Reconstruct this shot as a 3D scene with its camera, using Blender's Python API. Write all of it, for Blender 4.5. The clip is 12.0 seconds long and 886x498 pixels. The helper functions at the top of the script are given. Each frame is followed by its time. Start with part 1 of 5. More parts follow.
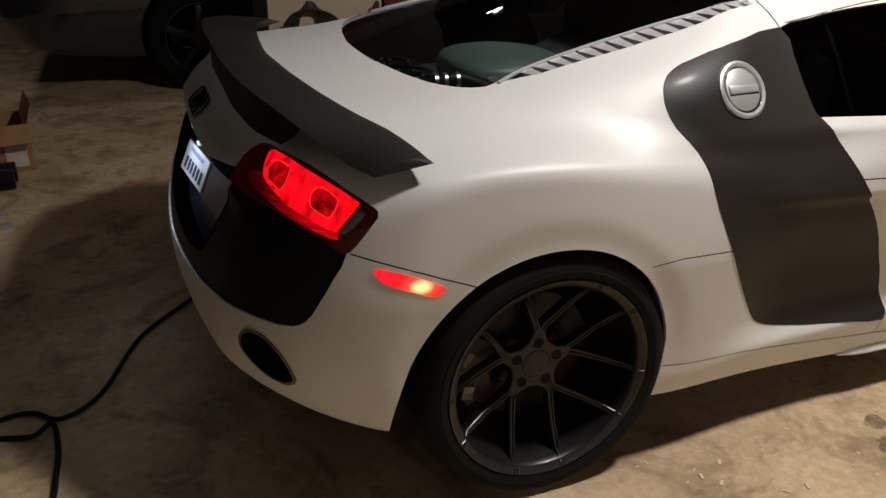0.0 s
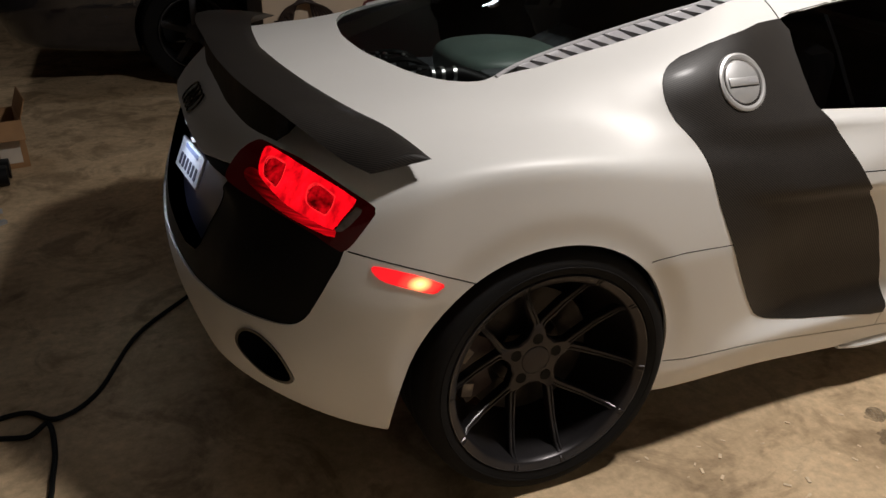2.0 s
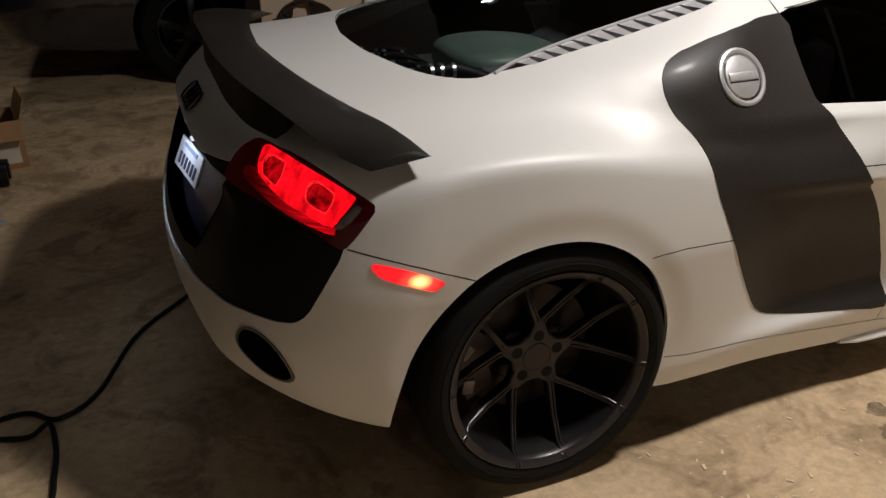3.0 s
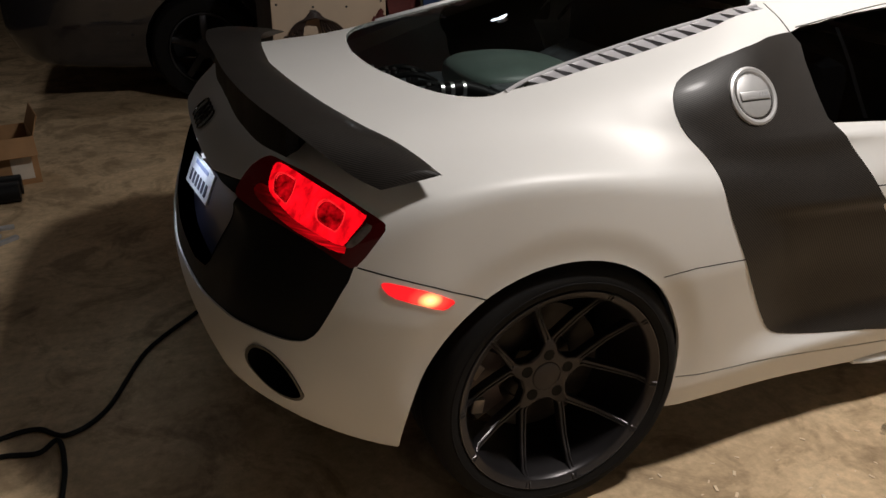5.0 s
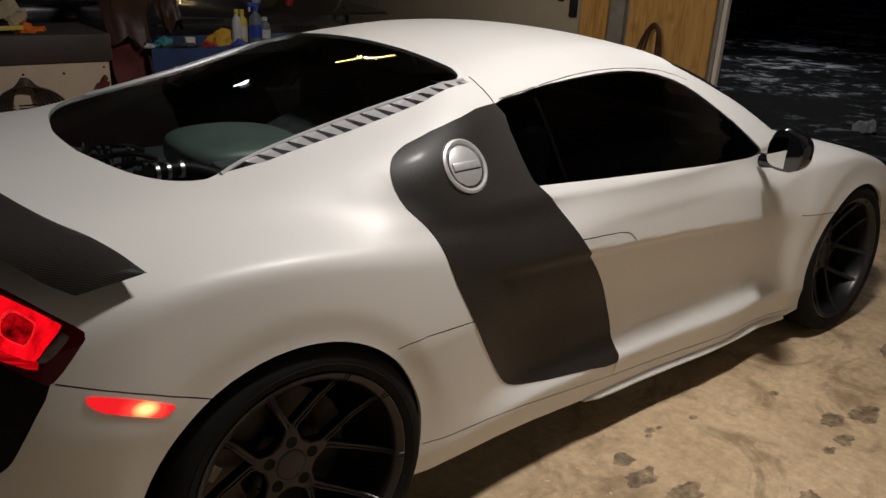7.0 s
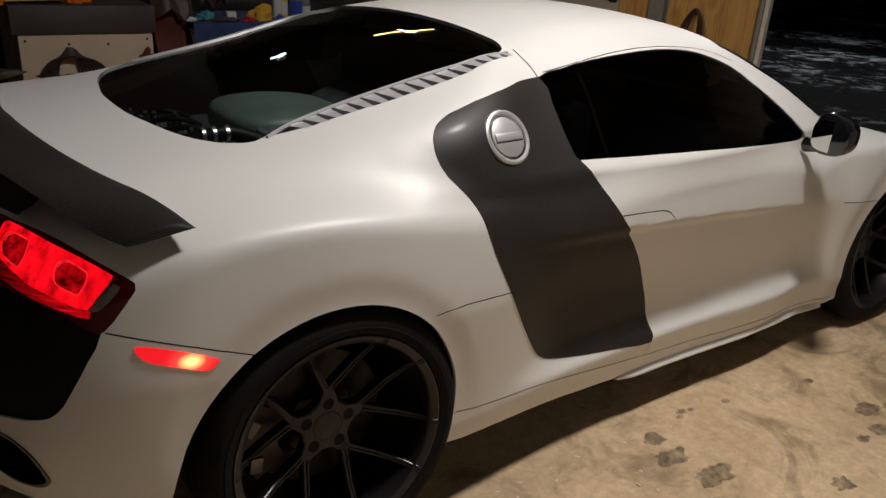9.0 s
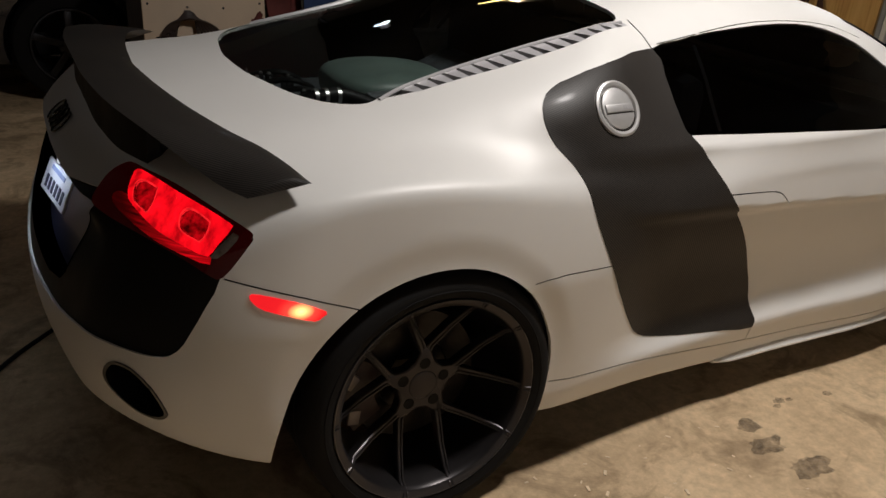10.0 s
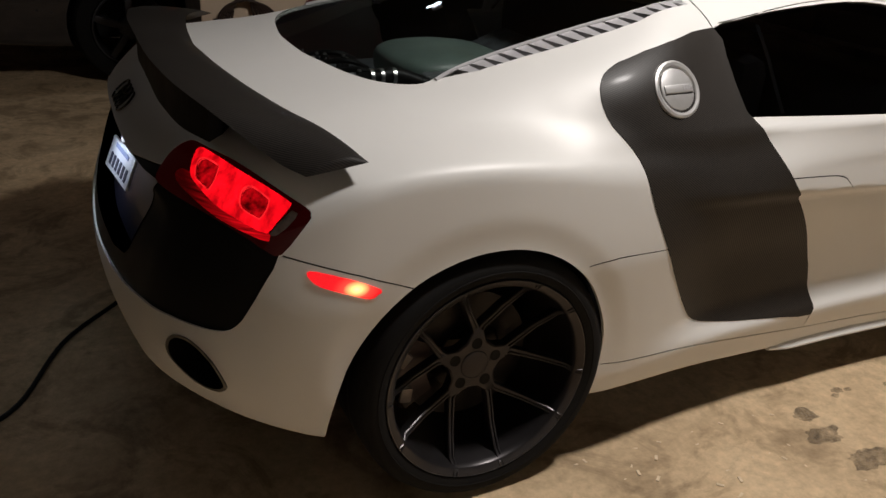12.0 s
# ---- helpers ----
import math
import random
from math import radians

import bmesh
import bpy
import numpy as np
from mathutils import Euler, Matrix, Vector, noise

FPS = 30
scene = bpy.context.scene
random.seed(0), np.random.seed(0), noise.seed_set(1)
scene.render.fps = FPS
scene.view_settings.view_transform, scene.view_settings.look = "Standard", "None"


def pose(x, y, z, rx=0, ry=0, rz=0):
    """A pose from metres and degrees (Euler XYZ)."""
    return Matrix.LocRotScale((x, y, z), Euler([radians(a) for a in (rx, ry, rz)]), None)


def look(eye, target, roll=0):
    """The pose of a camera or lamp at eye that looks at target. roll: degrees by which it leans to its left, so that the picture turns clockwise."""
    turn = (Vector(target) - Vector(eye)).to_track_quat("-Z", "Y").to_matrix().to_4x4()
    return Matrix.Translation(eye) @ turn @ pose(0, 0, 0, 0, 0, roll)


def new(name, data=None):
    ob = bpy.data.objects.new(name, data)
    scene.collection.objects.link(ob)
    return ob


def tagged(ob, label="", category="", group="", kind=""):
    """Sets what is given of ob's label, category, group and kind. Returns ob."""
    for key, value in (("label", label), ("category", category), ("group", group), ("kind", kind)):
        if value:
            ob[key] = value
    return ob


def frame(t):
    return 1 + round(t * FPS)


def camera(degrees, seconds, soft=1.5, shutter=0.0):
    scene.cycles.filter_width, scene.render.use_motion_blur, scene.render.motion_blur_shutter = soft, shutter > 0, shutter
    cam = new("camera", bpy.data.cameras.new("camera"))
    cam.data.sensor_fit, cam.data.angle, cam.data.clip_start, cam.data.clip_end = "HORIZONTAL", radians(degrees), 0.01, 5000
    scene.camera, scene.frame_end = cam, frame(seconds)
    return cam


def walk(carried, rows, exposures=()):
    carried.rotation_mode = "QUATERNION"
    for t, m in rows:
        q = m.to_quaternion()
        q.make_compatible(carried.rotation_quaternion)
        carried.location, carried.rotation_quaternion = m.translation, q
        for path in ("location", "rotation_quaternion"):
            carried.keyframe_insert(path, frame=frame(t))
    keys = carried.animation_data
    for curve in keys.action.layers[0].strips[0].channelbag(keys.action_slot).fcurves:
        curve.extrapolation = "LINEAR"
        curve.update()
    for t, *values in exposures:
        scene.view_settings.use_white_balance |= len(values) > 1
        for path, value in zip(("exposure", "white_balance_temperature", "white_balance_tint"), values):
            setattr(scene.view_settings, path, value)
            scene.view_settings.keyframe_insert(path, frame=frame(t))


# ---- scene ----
cam = camera(60.0, 12.0)
PATH = [
    (0, (-0.841, -2.287, 1.455), (-0.171, -0.617, 0.582), 1.7),
    (0.5, (-0.835, -2.286, 1.456), (-0.173, -0.619, 0.572), 1.5),
    (1, (-0.83, -2.278, 1.461), (-0.169, -0.617, 0.565), 1.4),
    (1.5, (-0.83, -2.275, 1.456), (-0.163, -0.611, 0.569), 1.4),
    (2, (-0.837, -2.268, 1.455), (-0.162, -0.609, 0.565), 1.4),
    (2.5, (-0.841, -2.261, 1.45), (-0.159, -0.607, 0.556), 1.3),
    (3, (-0.835, -2.265, 1.453), (-0.162, -0.608, 0.557), 1.0),
    (5, (-0.836, -2.258, 1.458), (-0.178, -0.576, 0.597), 0.9),
    (5.5, (-0.821, -2.252, 1.481), (-0.13, -0.546, 0.699), 0.4),
    (6, (-0.802, -2.231, 1.494), (-0.015, -0.543, 0.764), 0.7),
    (6.5, (-0.76, -2.239, 1.497), (0.227, -0.653, 0.783), 1.4),
    (7, (-0.71, -2.255, 1.513), (0.472, -0.814, 0.789), 2.9),
    (7.2, (-0.695, -2.27, 1.512), (0.529, -0.862, 0.792), 3.0),
    (8.8, (-0.743, -2.262, 1.476), (0.417, -0.811, 0.735), 3.8),
    (9, (-0.75, -2.26, 1.474), (0.369, -0.787, 0.715), 3.9),
    (9.5, (-0.776, -2.262, 1.467), (0.236, -0.734, 0.667), 4.2),
    (10, (-0.796, -2.259, 1.458), (0.124, -0.691, 0.625), 4.3),
    (10.5, (-0.802, -2.259, 1.459), (0.075, -0.676, 0.608), 4.1),
    (11, (-0.809, -2.261, 1.457), (0.039, -0.667, 0.595), 3.7),
    (11.5, (-0.813, -2.26, 1.455), (0.011, -0.659, 0.584), 3.7),
    (12, (-0.815, -2.258, 1.453), (-0.009, -0.653, 0.573), 3.5),
]
walk(cam, [(t, look(eye, target, roll)) for t, eye, target, roll in PATH],
     exposures=[(0, 0.08), (5, 0.08), (7, -0.12), (9.5, -0.12), (12, 0.0)])

# ---- world and lamps ----
world = bpy.data.worlds.new("night")
scene.world = world
world.use_nodes = True
world.node_tree.nodes["Background"].inputs[0].default_value = (0.35, 0.5, 1.0, 1)
world.node_tree.nodes["Background"].inputs[1].default_value = 0.006

WARM, COOL = (1.0, 0.945, 0.91), (0.75, 0.85, 1.0)


def area_lamp(name, place, target, size_x, size_y, watts, colour):
    data = bpy.data.lights.new(name, "AREA")
    data.shape, data.size, data.size_y = "RECTANGLE", size_x, size_y
    data.energy, data.color = watts, colour
    ob = new(name, data)
    ob.matrix_world = look(place, target)
    return ob


area_lamp("main_lamp", (1.05, -1.20, 3.10), (1.05, -1.21, 0), 0.26, 0.22, 66, WARM)
area_lamp("second_lamp", (0.10, -1.15, 3.10), (0.10, -1.16, 0), 0.20, 0.20, 0.8, WARM)
# added fill that brightens the floor at the back left
area_lamp("rear_fill", (-2.4, 4.0, 3.10), (-2.4, 3.99, 0), 0.26, 0.22, 5.5, WARM)
area_lamp("tube_light", (2.20, 2.72, 2.64), (4.9, 2.0, 0.8), 0.5, 0.06, 15, (1.0, 0.80, 0.52))
area_lamp("plate_light", (-0.785, 0, 0.757), (-0.737, 0, 0.65), 0.02, 0.26, 0.42, COOL)
area_lamp("yard_lamp", (13.0, 5.0, 4.5), (10.0, 1.2, 0), 0.6, 0.3, 85, (0.95, 0.97, 1.0))


# ---- materials ----
def material(name):
    m = bpy.data.materials.new(name)
    m.use_nodes = True
    nt = m.node_tree
    bsdf = nt.nodes["Principled BSDF"]
    return m, nt, bsdf


def node(nt, kind, **inputs):
    n = nt.nodes.new(kind)
    for key, value in inputs.items():
        n.inputs[key.replace("_", " ")].default_value = value
    return n


def coords(nt, space="Object"):
    return nt.nodes.new("ShaderNodeTexCoord").outputs[space]


def ramp(nt, source, stops):
    n = nt.nodes.new("ShaderNodeValToRGB")
    while len(n.color_ramp.elements) < len(stops):
        n.color_ramp.elements.new(0.5)
    for el, (at, col) in zip(n.color_ramp.elements, stops):
        el.position, el.color = at, (*col, 1)
    nt.links.new(source, n.inputs["Fac"])
    return n.outputs["Color"]


def noise_at(nt, where, scale, detail=4.0, rough=0.55):
    n = node(nt, "ShaderNodeTexNoise", Scale=scale, Detail=detail, Roughness=rough)
    nt.links.new(where, n.inputs["Vector"])
    return n.outputs["Fac"]


def bump(nt, bsdf, source, strength, distance):
    b = node(nt, "ShaderNodeBump", Strength=strength, Distance=distance)
    nt.links.new(source, b.inputs["Height"])
    nt.links.new(b.outputs["Normal"], bsdf.inputs["Normal"])


def plain(name, colour, rough=0.5, metal=0.0, coat=0.0, vary=0.12, scale=9.0, relief=0.0, fine=120.0, coat_rough=0.05):
    """A paint, plastic, metal or cloth with soft stains and fine grain."""
    m, nt, bsdf = material(name)
    where = coords(nt)
    lo, hi = (tuple(c * k for c in colour) for k in (1 - vary, 1 + vary))
    nt.links.new(ramp(nt, noise_at(nt, where, scale), [(0.3, lo), (0.7, hi)]), bsdf.inputs["Base Color"])
    bsdf.inputs["Metallic"].default_value = metal
    bsdf.inputs["Coat Weight"].default_value = coat
    bsdf.inputs["Coat Roughness"].default_value = coat_rough
    mr = node(nt, "ShaderNodeMapRange", To_Min=max(rough - 0.06, 0.0), To_Max=rough + 0.06)
    nt.links.new(noise_at(nt, where, scale * 2.3), mr.inputs["Value"])
    nt.links.new(mr.outputs["Result"], bsdf.inputs["Roughness"])
    if relief:
        bump(nt, bsdf, noise_at(nt, where, fine), 1.0, relief)
    return m


def glowing(name, colour, power, base=(0.2, 0.01, 0.01), rough=0.15):
    m, nt, bsdf = material(name)
    bsdf.inputs["Base Color"].default_value = (*base, 1)
    bsdf.inputs["Roughness"].default_value = rough
    bsdf.inputs["Emission Color"].default_value = (*colour, 1)
    bsdf.inputs["Emission Strength"].default_value = power
    return m


def tinted_glass(name, tint, rough=0.01, gain=1.0):
    m = bpy.data.materials.new(name)
    m.use_nodes = True
    nt = m.node_tree
    nt.nodes.clear()
    out = nt.nodes.new("ShaderNodeOutputMaterial")
    mix = nt.nodes.new("ShaderNodeMixShader")
    fres = node(nt, "ShaderNodeFresnel", IOR=1.5)
    clear = nt.nodes.new("ShaderNodeBsdfTransparent")
    clear.inputs[0].default_value = (*tint, 1)
    gloss = nt.nodes.new("ShaderNodeBsdfGlossy")
    gloss.inputs["Roughness"].default_value = rough
    gloss.inputs["Color"].default_value = (gain, gain, gain, 1)
    nt.links.new(fres.outputs[0], mix.inputs[0])
    nt.links.new(clear.outputs[0], mix.inputs[1])
    nt.links.new(gloss.outputs[0], mix.inputs[2])
    nt.links.new(mix.outputs[0], out.inputs["Surface"])
    return m


def carbon(name, low, high, rough=0.35, coat=1.0, coat_rough=0.06, fine=1.0):
    """Twill weave under clear lacquer."""
    m, nt, bsdf = material(name)
    where = coords(nt)
    wave = node(nt, "ShaderNodeTexWave", Scale=88.0 * fine, Distortion=0.0)
    wave.bands_direction = "DIAGONAL"
    nt.links.new(where, wave.inputs["Vector"])
    tows = node(nt, "ShaderNodeMapRange", To_Min=0.55, To_Max=1.0)
    nt.links.new(noise_at(nt, where, 160.0), tows.inputs["Value"])
    mul = nt.nodes.new("ShaderNodeMath")
    mul.operation = "MULTIPLY"
    nt.links.new(wave.outputs["Fac"], mul.inputs[0])
    nt.links.new(tows.outputs["Result"], mul.inputs[1])
    cloud = noise_at(nt, where, 5.0)
    add = nt.nodes.new("ShaderNodeMath")
    add.operation = "ADD"
    nt.links.new(mul.outputs[0], add.inputs[0])
    half = nt.nodes.new("ShaderNodeMath")
    half.operation = "MULTIPLY"
    half.inputs[1].default_value = 0.35
    nt.links.new(cloud, half.inputs[0])
    nt.links.new(half.outputs[0], add.inputs[1])
    nt.links.new(ramp(nt, add.outputs[0], [(0.15, low), (0.85, high)]), bsdf.inputs["Base Color"])
    bsdf.inputs["Roughness"].default_value = rough
    bsdf.inputs["Coat Weight"].default_value = coat
    bsdf.inputs["Coat Roughness"].default_value = coat_rough
    return m


def concrete():
    """Old garage slab: mottled, stained with oil, dusted and scratched."""
    m, nt, bsdf = material("old_concrete")
    where = coords(nt)
    cloud = ramp(nt, noise_at(nt, where, 1.7, 6, 0.6), [(0.30, (0.41, 0.295, 0.175)), (0.52, (0.67, 0.50, 0.315)), (0.72, (0.80, 0.62, 0.41))])
    grain = ramp(nt, noise_at(nt, where, 26, 6, 0.7), [(0.3, (0.72, 0.70, 0.66)), (0.7, (1.12, 1.1, 1.06))])
    mix = nt.nodes.new("ShaderNodeMix")
    mix.data_type, mix.blend_type = "RGBA", "MULTIPLY"
    mix.inputs["Factor"].default_value = 1.0
    nt.links.new(cloud, mix.inputs["A"])
    nt.links.new(grain, mix.inputs["B"])
    swirl = node(nt, "ShaderNodeTexNoise", Scale=3.1, Detail=7.0, Roughness=0.66, Distortion=1.2)
    nt.links.new(where, swirl.inputs["Vector"])
    stains = ramp(nt, swirl.outputs["Fac"], [(0.38, (0.45, 0.42, 0.38)), (0.50, (1, 1, 1))])
    mix2 = nt.nodes.new("ShaderNodeMix")
    mix2.data_type, mix2.blend_type = "RGBA", "MULTIPLY"
    mix2.inputs["Factor"].default_value = 0.75
    nt.links.new(mix.outputs["Result"], mix2.inputs["A"])
    nt.links.new(stains, mix2.inputs["B"])
    nt.links.new(mix2.outputs["Result"], bsdf.inputs["Base Color"])
    bsdf.inputs["Roughness"].default_value = 0.72
    bump(nt, bsdf, noise_at(nt, where, 60, 8, 0.7), 0.6, 0.004)
    return m


def plywood():
    m, nt, bsdf = material("plywood")
    where = coords(nt)
    mp = nt.nodes.new("ShaderNodeMapping")
    mp.inputs["Scale"].default_value = (1.0, 5.0, 0.7)
    nt.links.new(where, mp.inputs["Vector"])
    n = node(nt, "ShaderNodeTexNoise", Scale=3.0, Detail=6.0, Distortion=1.6)
    nt.links.new(mp.outputs[0], n.inputs["Vector"])
    grain = ramp(nt, n.outputs["Fac"], [(0.3, (0.42, 0.22, 0.065)), (0.5, (0.60, 0.36, 0.12)), (0.7, (0.70, 0.46, 0.18))])
    cells = node(nt, "ShaderNodeTexVoronoi", Scale=2.6)
    nt.links.new(where, cells.inputs["Vector"])
    knots = ramp(nt, cells.outputs["Distance"], [(0.05, (0.25, 0.16, 0.10)), (0.10, (0.8, 0.72, 0.62)), (0.2, (1, 1, 1))])
    mix = nt.nodes.new("ShaderNodeMix")
    mix.data_type, mix.blend_type = "RGBA", "MULTIPLY"
    mix.inputs["Factor"].default_value = 1.0
    nt.links.new(grain, mix.inputs["A"])
    nt.links.new(knots, mix.inputs["B"])
    nt.links.new(mix.outputs["Result"], bsdf.inputs["Base Color"])
    bsdf.inputs["Roughness"].default_value = 0.6
    return m


def snow_ground():
    m, nt, bsdf = material("wet_yard")
    where = coords(nt)
    big = noise_at(nt, where, 0.55, 3.0)
    n = node(nt, "ShaderNodeTexNoise", Scale=3.4, Detail=9.0, Roughness=0.72, Distortion=0.6)
    nt.links.new(where, n.inputs["Vector"])
    mean = nt.nodes.new("ShaderNodeMix")
    mean.inputs["Factor"].default_value = 0.42
    nt.links.new(n.outputs["Fac"], mean.inputs["A"])
    nt.links.new(big, mean.inputs["B"])
    nt.links.new(ramp(nt, mean.outputs["Result"], [(0.49, (0.004, 0.004, 0.0045)), (0.54, (0.03, 0.031, 0.034)), (0.60, (0.60, 0.62, 0.64))]), bsdf.inputs["Base Color"])
    bsdf.inputs["Roughness"].default_value = 0.8
    bsdf.inputs["Specular IOR Level"].default_value = 0.08
    bump(nt, bsdf, noise_at(nt, where, 7, 8, 0.7), 0.8, 0.05)
    return m


def lamp_guide(name, low, high, scale, streak, fade=None, colour=(1.0, 0.003, 0.010)):
    """Ribbed red light guide, brighter where the ribs catch its light-emitting diodes."""
    m, nt, bsdf = material(name)
    where = coords(nt)
    mp = nt.nodes.new("ShaderNodeMapping")
    mp.inputs["Scale"].default_value = streak
    nt.links.new(where, mp.inputs["Vector"])
    power = node(nt, "ShaderNodeMapRange", To_Min=low, To_Max=high, From_Min=0.32, From_Max=0.68)
    nt.links.new(noise_at(nt, mp.outputs[0], scale, 3.0), power.inputs["Value"])
    out = power.outputs["Result"]
    if fade:
        axis = nt.nodes.new("ShaderNodeSeparateXYZ")
        nt.links.new(where, axis.inputs[0])
        near = node(nt, "ShaderNodeMapRange", From_Min=fade[0], From_Max=fade[1], To_Min=0.06, To_Max=1.0)
        nt.links.new(axis.outputs["X"], near.inputs["Value"])
        both = nt.nodes.new("ShaderNodeMath")
        both.operation = "MULTIPLY"
        nt.links.new(out, both.inputs[0])
        nt.links.new(near.outputs["Result"], both.inputs[1])
        out = both.outputs[0]
    nt.links.new(out, bsdf.inputs["Emission Strength"])
    bsdf.inputs["Emission Color"].default_value = (*colour, 1)
    bsdf.inputs["Base Color"].default_value = (0.16, 0.003, 0.004, 1)
    bsdf.inputs["Roughness"].default_value = 0.12
    return m


PAINT = plain("satin_pearl_white", (0.75, 0.735, 0.705), rough=0.48, metal=0.05, coat=0.0, vary=0.015, scale=3.0, coat_rough=0.35)
SEAM = plain("panel_gap", (0.012, 0.011, 0.010), rough=0.8)
BLADE = carbon("carbon_weave_lacquered", (0.003, 0.0026, 0.0022), (0.036, 0.030, 0.025), fine=0.85, rough=0.5, coat=0.05, coat_rough=0.16)
BLADE.node_tree.nodes["Principled BSDF"].inputs["Specular IOR Level"].default_value = 0.3
WING = carbon("carbon_wing", (0.003, 0.0026, 0.0023), (0.034, 0.029, 0.025), rough=0.5, coat=0.25, coat_rough=0.12, fine=0.85)
WING.node_tree.nodes["Principled BSDF"].inputs["Specular IOR Level"].default_value = 0.25
CENTRE = carbon("carbon_blue_tint", (0.010, 0.010, 0.020), (0.04, 0.04, 0.075), coat=0.8, coat_rough=0.1)
SIDE_GLASS = tinted_glass("dark_side_glass", (0.50, 0.51, 0.52), rough=0.0)
SCREEN_GLASS = tinted_glass("windscreen_glass", (0.80, 0.82, 0.81), rough=0.0)
REAR_GLASS = tinted_glass("tinted_rear_glass", (0.48, 0.53, 0.52), rough=0.0)
BLACK = plain("black_plastic", (0.006, 0.006, 0.006), rough=0.5)
STAND = plain("black_wing_stand", (0.003, 0.003, 0.003), rough=0.45)
for m, level in ((BLACK, 0.2), (STAND, 0.12)):
    m.node_tree.nodes["Principled BSDF"].inputs["Specular IOR Level"].default_value = level
GLOSS_BLACK = plain("gloss_black", (0.006, 0.006, 0.007), rough=0.12, coat=1.0, vary=0.05)
RUBBER = plain("tyre_rubber", (0.0055, 0.005, 0.0048), rough=0.85, relief=0.0006, fine=260)
RUBBER.node_tree.nodes["Principled BSDF"].inputs["Specular IOR Level"].default_value = 0.25
RIM = plain("satin_graphite", (0.045, 0.041, 0.042), rough=0.32, metal=0.7, vary=0.08, scale=20)
# the lip's edge is a paler metal than the rim
RIM_EDGE = plain("pale_rim_edge", (0.16, 0.155, 0.155), rough=0.3, metal=0.9, vary=0.3, scale=30)
DISC = plain("brake_steel", (0.03, 0.027, 0.025), rough=0.38, metal=1.0, vary=0.2, scale=30)
TAB = plain("pale_brake_bracket", (0.30, 0.25, 0.21), rough=0.5, metal=0.5, vary=0.2, scale=30)
CALIPER = plain("brown_caliper", (0.035, 0.016, 0.012), rough=0.5, vary=0.2)
ALU = plain("brushed_aluminium", (0.72, 0.71, 0.69), rough=0.32, metal=1.0, vary=0.05, scale=30)
CAP_ALU = plain("satin_aluminium", (0.56, 0.55, 0.54), rough=0.42, metal=0.55, vary=0.05, scale=30)
SILVER = plain("silver_grille_paint", (0.50, 0.49, 0.50), rough=0.4, metal=0.3, vary=0.05)
LAMP_LIT = lamp_guide("lit_red_light_guide", 0.45, 1.45, 38.0, (1, 1, 0.45))
# lower guide and lens border emit the spill glow fading round the lit part
LAMP_LOW = lamp_guide("lower_red_light_guide", 0.02, 0.75, 30.0, (0.4, 0.4, 9), (-0.63, -0.53))
LAMP_DIM = lamp_guide("dim_red_reflector", 0.03, 0.55, 60.0, (1, 1, 1))
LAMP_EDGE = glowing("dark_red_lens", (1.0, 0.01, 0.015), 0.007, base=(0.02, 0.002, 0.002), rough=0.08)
LAMP_CORE = lamp_guide("red_chrome_bowl", 0.6, 1.3, 60.0, (1, 1, 1), None, (1.0, 0.016, 0.022))
LAMP_CLEAR = plain("clear_indicator_lens", (0.13, 0.105, 0.09), rough=0.12, coat=1.0, vary=0.4, scale=60)


def marker_lens():
    """Red lens with one bulb behind it that fades outwards."""
    m, nt, bsdf = material("side_marker_lens")
    mp = nt.nodes.new("ShaderNodeMapping")
    mp.inputs["Location"].default_value = (0.3405, 0.0, -1.5 * 0.6575)
    mp.inputs["Scale"].default_value = (1.0, 0.0, 1.5)
    nt.links.new(coords(nt), mp.inputs["Vector"])
    far = nt.nodes.new("ShaderNodeVectorMath")
    far.operation = "LENGTH"
    nt.links.new(mp.outputs[0], far.inputs[0])
    wide = node(nt, "ShaderNodeMapRange", From_Min=0.0, From_Max=0.06)
    nt.links.new(far.outputs["Value"], wide.inputs["Value"])
    glow = ramp(nt, wide.outputs["Result"], [(0.0, (1.0, 0.62, 0.24)), (0.22, (1.0, 0.36, 0.12)), (0.48, (0.75, 0.03, 0.02)), (0.85, (0.36, 0.003, 0.006))])
    nt.links.new(glow, bsdf.inputs["Emission Color"])
    bsdf.inputs["Emission Strength"].default_value = 2.5
    bsdf.inputs["Base Color"].default_value = (0.3, 0.01, 0.01, 1)
    bsdf.inputs["Roughness"].default_value = 0.15
    return m


MARK_RED = marker_lens()


# ---- mesh helpers ----
def part(name, bm, mat, parent=None, label="", smooth=True):
    """Links a bmesh as one mesh object under a thing or a part."""
    me = bpy.data.meshes.new(name)
    bm.normal_update()
    bm.to_mesh(me)
    bm.free()
    for m in mat if isinstance(mat, (list, tuple)) else [mat]:
        me.materials.append(m)
    if smooth:
        me.polygons.foreach_set("use_smooth", [True] * len(me.polygons))
        me.set_sharp_from_angle(angle=radians(35))
    ob = new(name, me)
    if parent is not None:
        ob.parent = parent
    if label:
        tagged(ob, label=label)
    return ob


def thing(name, place, label, category, group="", kind=""):
    ob = new(name)
    ob.empty_display_size = 0.1
    ob.matrix_world = place if isinstance(place, Matrix) else pose(*place)
    bpy.context.view_layer.update()
    return tagged(ob, label, category, group, kind)


